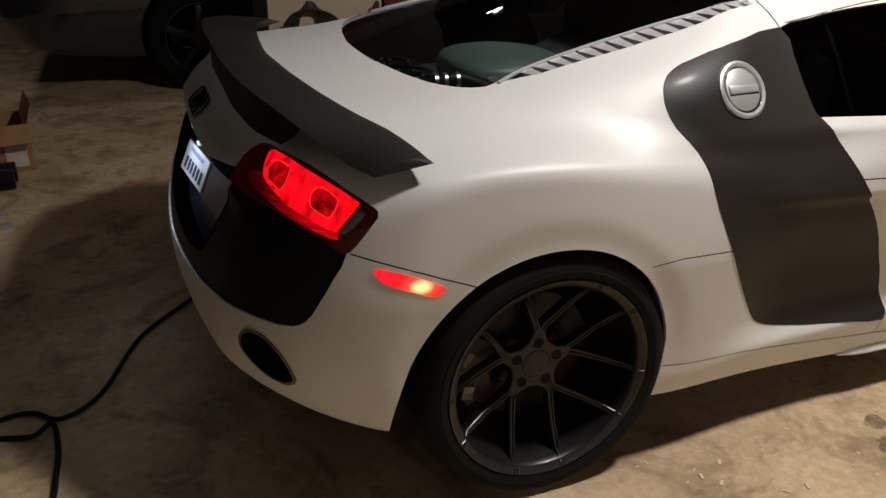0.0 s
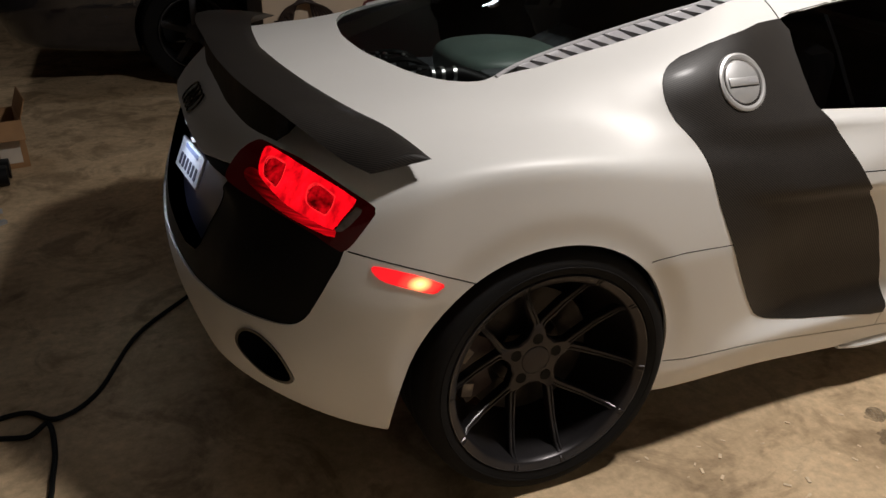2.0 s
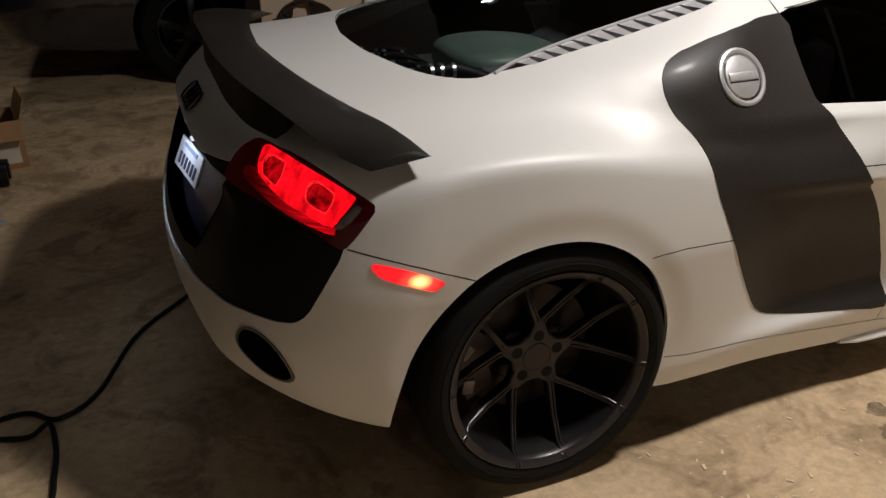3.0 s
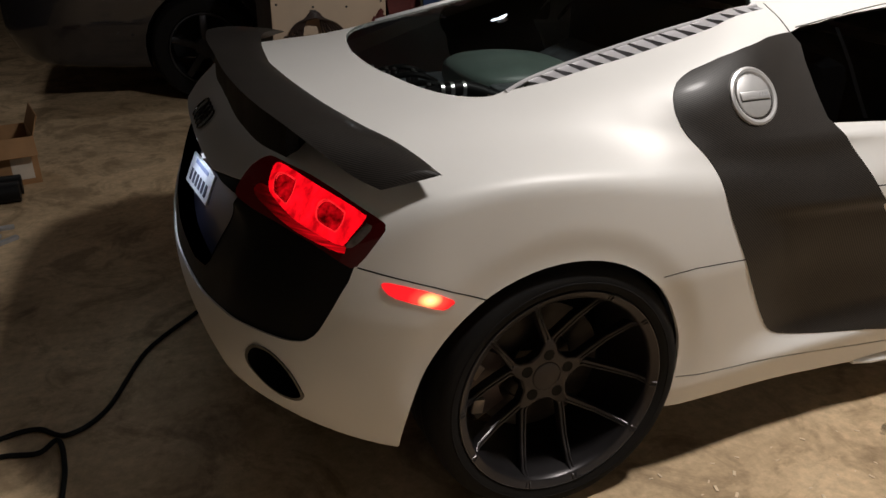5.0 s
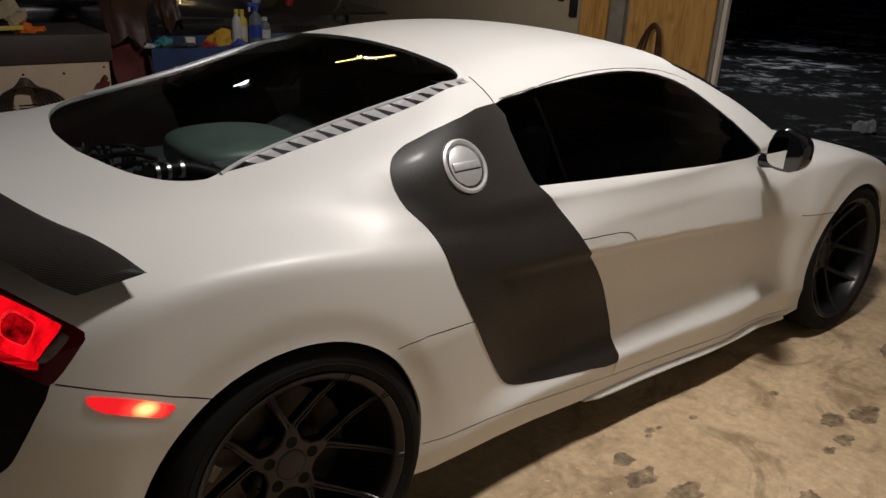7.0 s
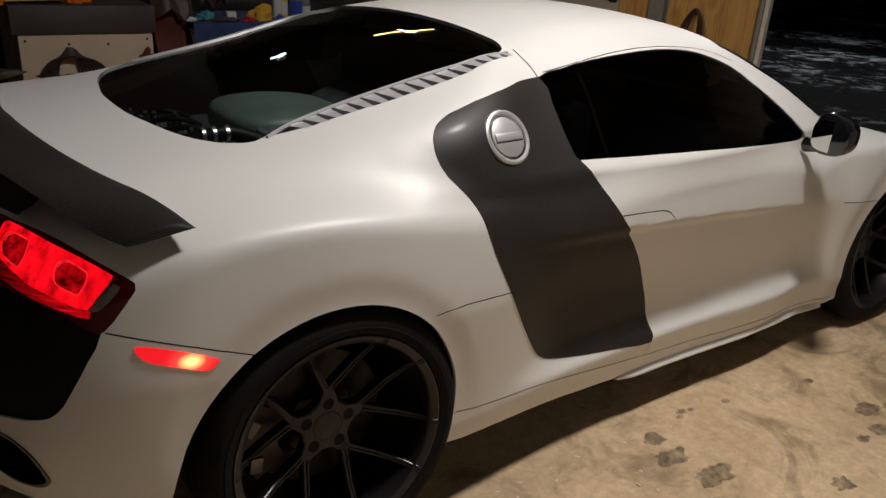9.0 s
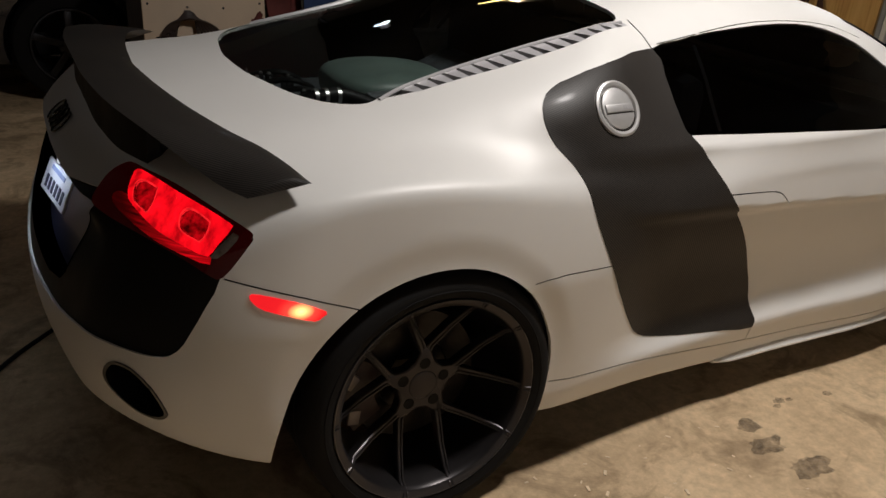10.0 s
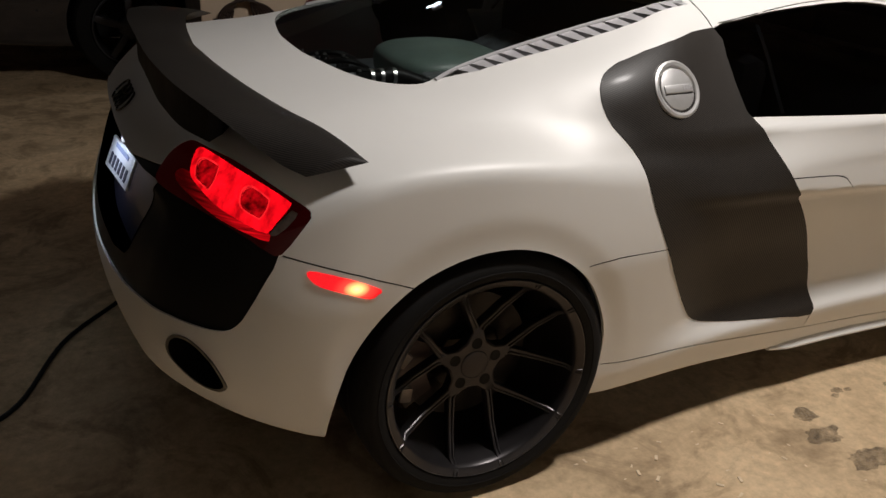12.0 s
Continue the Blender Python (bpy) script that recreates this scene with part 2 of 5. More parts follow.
def boxed(bm, lo, hi, bevel=0.0, m=None, segments=2):
    r = bmesh.ops.create_cube(bm, size=1.0)
    size = [b - a for a, b in zip(lo, hi)]
    mid = [(a + b) / 2 for a, b in zip(lo, hi)]
    bmesh.ops.transform(bm, matrix=(m or Matrix()) @ Matrix.Translation(mid) @ Matrix.Diagonal((*size, 1)), verts=r["verts"])
    if bevel:
        edges = list({e for v in r["verts"] for e in v.link_edges})
        bmesh.ops.bevel(bm, geom=edges, offset=bevel, segments=segments, affect="EDGES", profile=0.5)
    return bm


def box(lo, hi, bevel=0.0, m=None):
    return boxed(bmesh.new(), lo, hi, bevel, m)


def lathe(bm, profile, m=None, steps=48, closed=False):
    """Turns (radius, height) rows about the local z axis."""
    m = m or Matrix()
    rings = []
    for r, h in profile:
        if r < 1e-6:
            rings.append([bm.verts.new(m @ Vector((0, 0, h)))])
        else:
            rings.append([bm.verts.new(m @ Vector((r * math.cos(2 * math.pi * k / steps), r * math.sin(2 * math.pi * k / steps), h))) for k in range(steps)])
    pairs = list(zip(rings, rings[1:])) + ([(rings[-1], rings[0])] if closed else [])
    for a, b in pairs:
        for k in range(steps):
            q = [a[k % len(a)], a[(k + 1) % len(a)], b[(k + 1) % len(b)], b[k % len(b)]]
            q = list(dict.fromkeys(q))
            if len(q) > 2:
                bm.faces.new(q)
    bmesh.ops.recalc_face_normals(bm, faces=bm.faces)
    return bm


def tube(bm, points, radius, sides=8):
    """A round bar along a line of points."""
    pts = [Vector(p) for p in points]
    rings = []
    up = Vector((0, 0, 1))
    for i, p in enumerate(pts):
        d = (pts[min(i + 1, len(pts) - 1)] - pts[max(i - 1, 0)]).normalized()
        a = d.cross(up if abs(d.dot(up)) < 0.95 else Vector((1, 0, 0))).normalized()
        b = d.cross(a).normalized()
        r = radius[i] if isinstance(radius, (list, tuple)) else radius
        rings.append([bm.verts.new(p + r * (math.cos(2 * math.pi * k / sides) * a + math.sin(2 * math.pi * k / sides) * b)) for k in range(sides)])
    for a, b in zip(rings, rings[1:]):
        for k in range(sides):
            bm.faces.new((a[k], a[(k + 1) % sides], b[(k + 1) % sides], b[k]))
    bm.faces.new(rings[0][::-1])
    bm.faces.new(rings[-1])
    bmesh.ops.recalc_face_normals(bm, faces=bm.faces)
    return bm


def smooth_line(points, per=6, closed=False):
    """Catmull-Rom line through sparse points."""
    p = [Vector(q) for q in points]
    n = len(p)
    out = []
    for i in range(n if closed else n - 1):
        a, b, c, d = ((p[(i + k) % n] if closed else p[min(max(i + k, 0), n - 1)]) for k in (-1, 0, 1, 2))
        for s in range(per):
            t = s / per
            out.append(0.5 * (2 * b + (c - a) * t + (2 * a - 5 * b + 4 * c - d) * t * t + (3 * b - a - 3 * c + d) * t ** 3))
    if not closed:
        out.append(p[-1])
    return out


# ---- the white sports car: its skin ----
def spl(xs, ys, x):
    """Monotone-ish smooth curve through sparse control points (cubic Hermite)."""
    xs, ys = np.asarray(xs, float), np.asarray(ys, float)
    x = np.clip(x, xs[0], xs[-1])
    d = np.diff(ys) / np.diff(xs)
    m = np.r_[d[0], (d[1:] * np.diff(xs)[:-1] + d[:-1] * np.diff(xs)[1:]) / (xs[2:] - xs[:-2]), d[-1]]
    i = np.clip(np.searchsorted(xs, x) - 1, 0, len(xs) - 2)
    h = xs[i + 1] - xs[i]
    t = (x - xs[i]) / h
    return ((1 + 2 * t) * (1 - t) ** 2 * ys[i] + t * (1 - t) ** 2 * h * m[i]
            + t * t * (3 - 2 * t) * ys[i + 1] + t * t * (t - 1) * h * m[i + 1])
def smax(a, b, k):
    h = np.maximum(k - np.abs(a - b), 0) / k
    return np.maximum(a, b) + h * h * k / 4
def smin(a, b, k):
    return -smax(-a, -b, k)
def step(a, b, x):
    t = np.clip((x - a) / (b - a), 0, 1)
    return t * t * (3 - 2 * t)

CREASE_X = (-0.9, -0.6, -0.42, -0.33, -0.24, -0.12, 0.02, 0.17, 0.33, 0.5, 0.8, 1.4, 1.9, 2.3, 2.65, 3.1, 3.6)
CREASE_Z = (0.74, 0.77, 0.825, 0.857, 0.877, 0.889, 0.886, 0.867, 0.842, 0.828, 0.82, 0.81, 0.80, 0.81, 0.80, 0.66, 0.42)
WIDE_X = (-0.9, -0.5, -0.25, 0.0, 0.3, 0.7, 1.2, 1.85, 2.07, 2.3, 2.6, 3.0, 3.3, 3.6)
WIDE_Y = (0.86, 0.91, 0.935, 0.95, 0.945, 0.925, 0.915, 0.912, 0.895, 0.932, 0.945, 0.91, 0.80, 0.62)
DECK_X = (-0.9, -0.7, -0.4, 0.0, 0.5, 1.0, 1.6, 2.1, 2.5, 2.8, 3.1, 3.4, 3.6)
DECK_Z = (0.93, 0.935, 0.935, 0.93, 0.93, 0.93, 0.93, 0.90, 0.83, 0.76, 0.66, 0.53, 0.42)
ROOF_X = (-0.9, -0.5, -0.1, 0.3, 0.6, 0.9, 1.25, 1.6, 1.9, 2.2, 2.5, 2.8)
ROOF_Z = (0.745, 0.885, 1.0, 1.112, 1.187, 1.236, 1.26, 1.24, 1.15, 0.98, 0.80, 0.62)
CAB_X = (-0.9, -0.5, -0.2, 0.0, 0.18, 0.35, 0.55, 0.78, 1.2, 1.6, 2.0, 2.4, 2.8)
CAB_Y = (0.45, 0.56, 0.635, 0.69, 0.755, 0.825, 0.845, 0.835, 0.86, 0.85, 0.79, 0.70, 0.60)
SILL_X = (-0.9, -0.4, 0.3, 0.45, 0.66, 0.9, 1.13, 1.45, 1.9, 2.23, 2.5, 3.6)
SILL_Z = (0.43, 0.25, 0.20, 0.195, 0.182, 0.164, 0.150, 0.143, 0.143, 0.138, 0.145, 0.17)
REAR_Z = (0.0, 0.2, 0.3, 0.42, 0.6, 0.8, 0.92, 1.0, 1.3)
REAR_X = (-0.58, -0.68, -0.76, -0.82, -0.79, -0.705, -0.645, -0.62, -0.5)

def car_field(x, y, z):
    a = np.abs(y)
    zc = spl(CREASE_X, CREASE_Z, x)
    w = spl(WIDE_X, WIDE_Y, x)
    # side skin: leans in up to the shoulder crease
    d = z - zc
    side = w - 0.045 * np.maximum((z - 0.60) / (zc - 0.56), 0) ** 1.25 - 0.2 * np.maximum(0.27 - z, 0)
    # blade and door: a shoulder band, a crisp crease, a hollow and a ledge above the sill
    zd = 0.715 - 0.065 * (x - 0.96)
    fold = 0.5 * (z - 0.80 + np.sqrt((z - 0.80) ** 2 + 0.0004))
    panel = w + 0.006 - 0.15 * np.maximum(z - zd, 0) - 0.30 * fold
    panel = panel - 0.022 * step(zd + 0.004, zd - 0.022, z) * step(1.95, 1.35, x) - 0.036 * step(zd, zd - 0.25, z)
    panel = panel + 0.042 * np.clip((0.375 - z) / 0.080, 0, 1) ** 1.7 - 0.2 * np.maximum(0.27 - z, 0)
    side = side + (panel - side) * step(0.42, 0.82, x) * step(2.24, 2.06, x)
    for cx, cz in ((-0.013, 0.36), (2.65, 0.36)):
        r = np.sqrt((x - cx) ** 2 + (z - cz) ** 2)
        side = side - 0.0075 * step(0.425, 0.345, r)
    f_side = a - side
    # top of the lower body: rises from the crease and levels out
    top = spl(DECK_X, DECK_Z, x)
    rise = np.maximum(top - zc, 0.02)
    inward = np.maximum(w - 0.045 - a, -0.15)
    f_top = (z - (zc + rise * (1 - np.exp(-inward / 0.105)))) * 0.82
    # along the doors the shoulder runs straight up into the window
    d_top = (a - (spl(CAB_X, CAB_Y, x) - 0.95 * (z - 0.92))) * 0.72
    d_top = np.maximum(d_top, (z - top - 0.01) * 0.82)
    f_top = f_top + (d_top - f_top) * step(0.72, 1.0, x) * step(2.05, 1.75, x)
    # rear and front
    rx = spl(REAR_Z, REAR_X, z) + 0.075 * (a / 0.7) ** 2 + 1.8 * np.maximum(a - 0.6, 0) ** 2
    f_rear = (rx - x) * 0.85
    f_front = x - (3.58 - 0.35 * (a / 0.8) ** 2 - 0.25 * np.maximum(z - 0.45, 0))
    f_bot = spl(SILL_X, SILL_Z, x) - z
    body = smax(f_side, f_top, 0.022 + 0.02 * step(0.55, 0.95, x) * step(2.2, 1.85, x))
    body = smax(body, f_rear, 0.10)
    body = smax(body, f_front, 0.12)
    body = smax(body, f_bot, 0.03)
    # cabin
    lean = 0.95 - 0.50 * step(0.80, 0.42, x) * step(-0.25, 0.30, x)
    cy = spl(CAB_X, CAB_Y, x) - lean * np.maximum(z - 0.92, -0.03) - 0.5 * np.maximum(z - 0.92, 0) ** 2
    f_cab = (a - cy) * 0.72
    f_roof = (z - (spl(ROOF_X, ROOF_Z, x) - (0.10 + 0.05 * step(0.78, 0.45, x) * step(0.0, 0.35, x)) * a ** 2)) * 0.92
    cab = smax(f_cab, f_roof, 0.07)
    cab = smax(cab, 0.80 - z, 0.02)
    return smin(body, cab, 0.09 - 0.06 * step(0.22, 0.48, x))


def surface_net(field, lo, hi, h):
    """Vertices and quads of the surface field = 0."""
    ax = [np.arange(a, b + h, h) for a, b in zip(lo, hi)]
    v = field(ax[0][:, None, None], ax[1][None, :, None], ax[2][None, None, :])
    v = np.broadcast_to(v, [len(a) for a in ax])
    ins = v < 0
    n = sum(ins[i:ins.shape[0] - 1 + i, j:ins.shape[1] - 1 + j, k:ins.shape[2] - 1 + k].astype(np.int8) for i in (0, 1) for j in (0, 1) for k in (0, 1))
    act = (n > 0) & (n < 8)
    idx = np.full(act.shape, -1)
    idx[act] = np.arange(act.sum())
    cell = np.argwhere(act)
    p = np.stack([ax[d][cell[:, d]] + h / 2 for d in range(3)], 1)
    p = onto(field, p, 5)
    quads = []
    for d in range(3):
        e, f = [i for i in range(3) if i != d]
        a = np.moveaxis(ins, (d, e, f), (0, 1, 2))
        w = np.moveaxis(idx, (d, e, f), (0, 1, 2))
        cross = a[:-1] != a[1:]
        cross[:, 0, :] = cross[:, -1, :] = False
        cross[:, :, 0] = cross[:, :, -1] = False
        i, j, k = np.nonzero(cross)
        q = np.stack([w[i, j - 1, k - 1], w[i, j, k - 1], w[i, j, k], w[i, j - 1, k]], 1)
        flip = a[i, j, k] ^ (d == 1)
        q[~flip] = q[~flip][:, ::-1]
        quads.append(q)
    q = np.concatenate(quads)
    return p, q[(q >= 0).all(1)]


def slope(field, p, eps=1e-3):
    g = np.stack([(field(*(p + eps * u).T) - field(*(p - eps * u).T)) / (2 * eps) for u in np.eye(3)], 1)
    return g


def onto(field, p, rounds=4):
    for _ in range(rounds):
        g = slope(field, p)
        s = field(*p.T)[:, None] * g / np.maximum((g * g).sum(1, keepdims=True), 0.05)
        p = p - np.clip(s, -0.01, 0.01)
    return p


def unit(a):
    return a / np.maximum(np.linalg.norm(a, axis=-1, keepdims=True), 1e-9)


SIDE, TOP, REAR, LAMPS = ((1, 0, 0), (0, 0, 1)), ((1, 0, 0), (0, 1, 0)), ((0.6, -0.8, 0), (0, 0, 1)), ((0.5 ** 0.5, -0.5 ** 0.5, 0), (0, 0, 1))


def flat(points, view):
    """Places seen along a projection."""
    a, b = (np.array(v, float) for v in view)
    q = np.array(points, float)
    return np.stack([q @ a, q @ b], 1)


def within(poly, p):
    """Which of the points p lie in the polygon."""
    x, y = p[:, 0], p[:, 1]
    hit = np.zeros(len(p), bool)
    for (ax, ay), (bx, by) in zip(poly, np.roll(poly, -1, 0)):
        if ay != by:
            hit ^= ((ay > y) != (by > y)) & (x < (bx - ax) * (y - ay) / (by - ay) + ax)
    return hit


class Skin:
    """A smooth shell whose faces are cut along outlines and sorted into parts."""

    def __init__(self, field, lo, hi, h):
        self.field = field
        p, q = surface_net(field, lo, hi, h)
        self.bm = bmesh.new()
        vs = [self.bm.verts.new(c) for c in p]
        for f in q:
            self.bm.faces.new([vs[i] for i in f])
        bmesh.ops.bisect_plane(self.bm, geom=self.bm.verts[:] + self.bm.edges[:] + self.bm.faces[:], plane_co=(0, 0, 0), plane_no=(0, 1, 0), clear_outer=True, dist=1e-6)
        self.mark = self.bm.faces.layers.int.new("part")
        self.names = ["shell"]

    def cut(self, name, poly, view, keep, over=("shell",), pool=None, sides=None):
        poly = np.array(poly, float)
        if name not in self.names:
            self.names.append(name)
        a, b = (Vector(v) for v in view)
        away = a.cross(b)
        lo, hi = poly.min(0) - 0.03, poly.max(0) + 0.03
        allowed = {self.names.index(o) for o in over if o in self.names}
        near, far = [], []
        for f in self.bm.faces if pool is None else pool:
            if f[self.mark] in allowed:
                c = f.calc_center_median()
                ok = lo[0] < c.dot(a) < hi[0] and lo[1] < c.dot(b) < hi[1] and keep(c)
                (near if ok else far).append(f)
        for k, (s, e) in enumerate(zip(poly, np.roll(poly, -1, 0))):
            if sides and k not in sides:
                continue
            d = e - s
            if np.hypot(*d) < 1e-5:
                continue
            no = (a * d[1] - b * d[0]).normalized()
            co = a * s[0] + b * s[1]
            l2, h2 = np.minimum(s, e) - 0.04, np.maximum(s, e) + 0.04
            some, rest = [], []
            for f in near:
                c = f.calc_center_median()
                (some if l2[0] < c.dot(a) < h2[0] and l2[1] < c.dot(b) < h2[1] else rest).append(f)
            if not some:
                continue
            geom = list({v for f in some for v in f.verts}) + list({g for f in some for g in f.edges}) + some
            # the plane is given through a point that lies on it for any direction along the projection
            r = bmesh.ops.bisect_plane(self.bm, geom=geom, plane_co=co, plane_no=no, dist=2e-5)
            near = rest + [g for g in r["geom"] if isinstance(g, bmesh.types.BMFace)]
        near = [f for f in set(near) if f.is_valid]
        if near:
            c = np.array([f.calc_center_median() for f in near])
            for f, inside in zip(near, within(poly, flat(c, view))):
                if inside:
                    f[self.mark] = self.names.index(name)
        return near + far

    def strip(self, name, line, view, wide, keep, over=("shell",)):
        """A narrow band along a line."""
        line = np.array([tuple(v)[:2] for v in smooth_line([(*q, 0) for q in line], 2)])
        d = np.gradient(line, axis=0)
        n = unit(np.stack([-d[:, 1], d[:, 0]], 1)) * wide / 2
        pool = None
        for i in range(len(line) - 1):
            pool = self.cut(name, [line[i] + n[i], line[i + 1] + n[i + 1], line[i + 1] - n[i + 1], line[i] - n[i]], view, keep, over, pool, (0, 2))

    def take(self, name, offset=0.0, skirt=0.012, both=False, soft=0.012):
        """The faces of one part as vertex places, normals and faces; both: with their mirror image."""
        k = self.names.index(name)
        faces = [f for f in self.bm.faces if f[self.mark] == k]
        used = {}
        for f in faces:
            for v in f.verts:
                used.setdefault(v, len(used))
        p = np.array([v.co for v in used]).reshape(-1, 3)
        n = unit(slope(self.field, p, soft))
        polys = [[used[v] for v in f.verts] for f in faces]
        out = p + n * offset
        if skirt:
            rim = [(e, f) for f in faces for e in f.edges if sum(g[self.mark] == k for g in e.link_faces) == 1 and not all(abs(v.co.y) < 1e-4 for v in e.verts)]
            at, extra_p, extra_n = {}, [], []
            outward = {}
            for e, f in rim:
                i, j = (used[v] for v in e.verts)
                w = np.cross(p[i] - p[j], n[i] + n[j])
                w = w if w @ (p[i] + p[j] - 2 * np.array(f.calc_center_median())) > 0 else -w
                for v in e.verts:
                    outward[v] = outward.get(v, 0.0) + w
            for e, f in rim:
                for v in e.verts:
                    if v not in at:
                        i = used[v]
                        side = unit(outward[v])
                        at[v] = len(p) + len(extra_p)
                        extra_p += [out[i], out[i] - n[i] * skirt]
                        extra_n += [side, side]
                l = next(x for x in f.loops if x.edge == e)
                a, b = l.vert, l.link_loop_next.vert
                polys.append([at[b], at[a], at[a] + 1, at[b] + 1])
            if extra_p:
                out, n = np.vstack([out, extra_p]), np.vstack([n, extra_n])
        if both:
            m = np.array((1, -1, 1))
            c = len(out)
            polys = polys + [[i + c for i in q[::-1]] for q in polys]
            out, n = np.vstack([out, out * m]), np.vstack([n, n * m])
        return out, n, polys


def skin_part(name, data, mat, parent, label="", mirrored=False):
    p, n, polys = data
    if mirrored:
        p, n, polys = p * (1, -1, 1), n * (1, -1, 1), [q[::-1] for q in polys]
    me = bpy.data.meshes.new(name)
    me.from_pydata([tuple(q) for q in p], [], polys)
    me.materials.append(mat)
    me.polygons.foreach_set("use_smooth", [True] * len(me.polygons))
    me.normals_split_custom_set_from_vertices([tuple(q) for q in n])
    me.update()
    ob = new(name, me)
    ob.parent = parent
    if label:
        tagged(ob, label=label)
    return ob


car_skin = Skin(car_field, (-0.95, -1.03, 0.03), (3.68, 0.03, 1.31), 0.0145)


def side_only(c):
    return c.y < -0.42


def rear_only(c):
    return c.x < -0.25


def arch_radius(a):
    """The rear wheel opening is drawn out towards the foot of the bumper."""
    return float(np.interp(math.degrees(a) % 360, (0, 14, 29, 45, 57, 75, 90, 112, 125, 139, 150, 160, 171, 181, 190, 200, 270, 348, 360),
                           (0.328, 0.335, 0.338, 0.347, 0.350, 0.354, 0.356, 0.360, 0.364, 0.367, 0.371, 0.377, 0.383, 0.398, 0.415, 0.43, 0.40, 0.326, 0.328)))


ARCH_REAR = [(arch_radius(a) * math.cos(a), 0.342 + arch_radius(a) * math.sin(a)) for a in np.linspace(0, 2 * math.pi, 64, endpoint=False)]
ARCH_FRONT = [(2.665 + 0.338 * math.cos(a), 0.335 + 0.338 * math.sin(a)) for a in np.linspace(0, 2 * math.pi, 48, endpoint=False)]
BLADE_EDGE = [(0.338, 1.012), (0.357, 1.031), (0.392, 1.048), (0.437, 1.062), (0.571, 1.093), (0.782, 1.112), (0.783, 1.050), (0.774, 0.996), (0.773, 0.935), (0.784, 0.920), (0.820, 0.878), (0.855, 0.830), (0.892, 0.776), (0.942, 0.715), (1.007, 0.643), (1.079, 0.549), (1.136, 0.440), (1.162, 0.347), (1.160, 0.278), (1.022, 0.296), (0.844, 0.314), (0.735, 0.333), (0.675, 0.354), (0.634, 0.394), (0.573, 0.485), (0.501, 0.607), (0.436, 0.737), (0.401, 0.835), (0.382, 0.877), (0.341, 0.926), (0.327, 0.967), (0.330, 0.995)]
WINDOW_EDGE = [(0.774, 1.110), (0.897, 1.131), (1.026, 1.149), (1.245, 1.166), (1.42, 1.167), (1.559, 1.150), (1.683, 1.109), (1.764, 1.055), (1.867, 0.975), (1.955, 0.880),
               (1.946, 0.868), (1.750, 0.881), (1.53, 0.893), (1.236, 0.906), (0.99, 0.914), (0.772, 0.920), (0.764, 0.936), (0.768, 0.995), (0.775, 1.050)]
GLASS_EDGE = [(-0.226, 0.02), (-0.223, -0.12), (-0.206, -0.231), (-0.188, -0.33), (-0.166, -0.41), (-0.137, -0.478), (-0.100, -0.530), (-0.060, -0.558), (-0.026, -0.560), (0.057, -0.534), (0.182, -0.515), (0.355, -0.511), (0.521, -0.527), (0.683, -0.537), (0.722, -0.534), (0.745, -0.50), (0.752, -0.43), (0.762, -0.3), (0.768, -0.15), (0.770, 0.02)]
VENT_EDGE = [(-0.012, -0.562), (0.057, -0.537), (0.182, -0.518), (0.355, -0.514), (0.521, -0.530), (0.735, -0.541), (0.750, -0.558), (0.558, -0.596), (0.392, -0.588), (0.229, -0.580), (0.096, -0.584)]
LAMP_EDGE_LINE = [(-0.683, -0.543, 0.804), (-0.665, -0.524, 0.831), (-0.638, -0.518, 0.860), (-0.607, -0.534, 0.883), (-0.588, -0.569, 0.891), (-0.546, -0.668, 0.888), (-0.504, -0.743, 0.872), (-0.462, -0.806, 0.848), (-0.422, -0.853, 0.824), (-0.419, -0.862, 0.812), (-0.426, -0.865, 0.798), (-0.482, -0.859, 0.731), (-0.510, -0.841, 0.736), (-0.538, -0.814, 0.754), (-0.574, -0.770, 0.772), (-0.618, -0.700, 0.787), (-0.661, -0.604, 0.793)]
GRILLE_EDGE = [(-0.683, -0.546, 0.832), (-0.618, -0.701, 0.815), (-0.538, -0.815, 0.780), (-0.482, -0.860, 0.757), (-0.500, -0.859, 0.700), (-0.517, -0.857, 0.673), (-0.536, -0.855, 0.640), (-0.554, -0.851, 0.609), (-0.566, -0.847, 0.587), (-0.580, -0.841, 0.569), (-0.595, -0.833, 0.557), (-0.609, -0.824, 0.552), (-0.631, -0.804, 0.549), (-0.651, -0.784, 0.549), (-0.700, -0.719, 0.550), (-0.749, -0.615, 0.546), (-0.781, -0.464, 0.521), (-0.797, -0.353, 0.512), (-0.800, 0.030, 0.482), (-0.800, 0.030, 0.822), (-0.735, -0.168, 0.818), (-0.700, -0.360, 0.812)]
CENTRE_EDGE = [(-0.80, 0.03, 0.822), (-0.72, -0.163, 0.818), (-0.70, -0.36, 0.812), (-0.675, -0.548, 0.805), (-0.70, -0.50, 0.72), (-0.735, -0.43, 0.60), (-0.745, -0.40, 0.575), (-0.76, -0.3, 0.555), (-0.77, 0.03, 0.545)]
EXHAUST_EDGE = [(-0.711, -0.727, 0.491), (-0.695, -0.742, 0.515), (-0.665, -0.779, 0.513), (-0.633, -0.818, 0.479), (-0.610, -0.835, 0.425), (-0.613, -0.829, 0.406), (-0.632, -0.811, 0.399), (-0.663, -0.784, 0.411), (-0.692, -0.755, 0.438), (-0.710, -0.732, 0.465)]
MARKER_EDGE = [(-0.438, 0.697), (-0.419, 0.699), (-0.353, 0.680), (-0.287, 0.649), (-0.295, 0.637), (-0.312, 0.630), (-0.355, 0.646), (-0.411, 0.665), (-0.432, 0.681)]
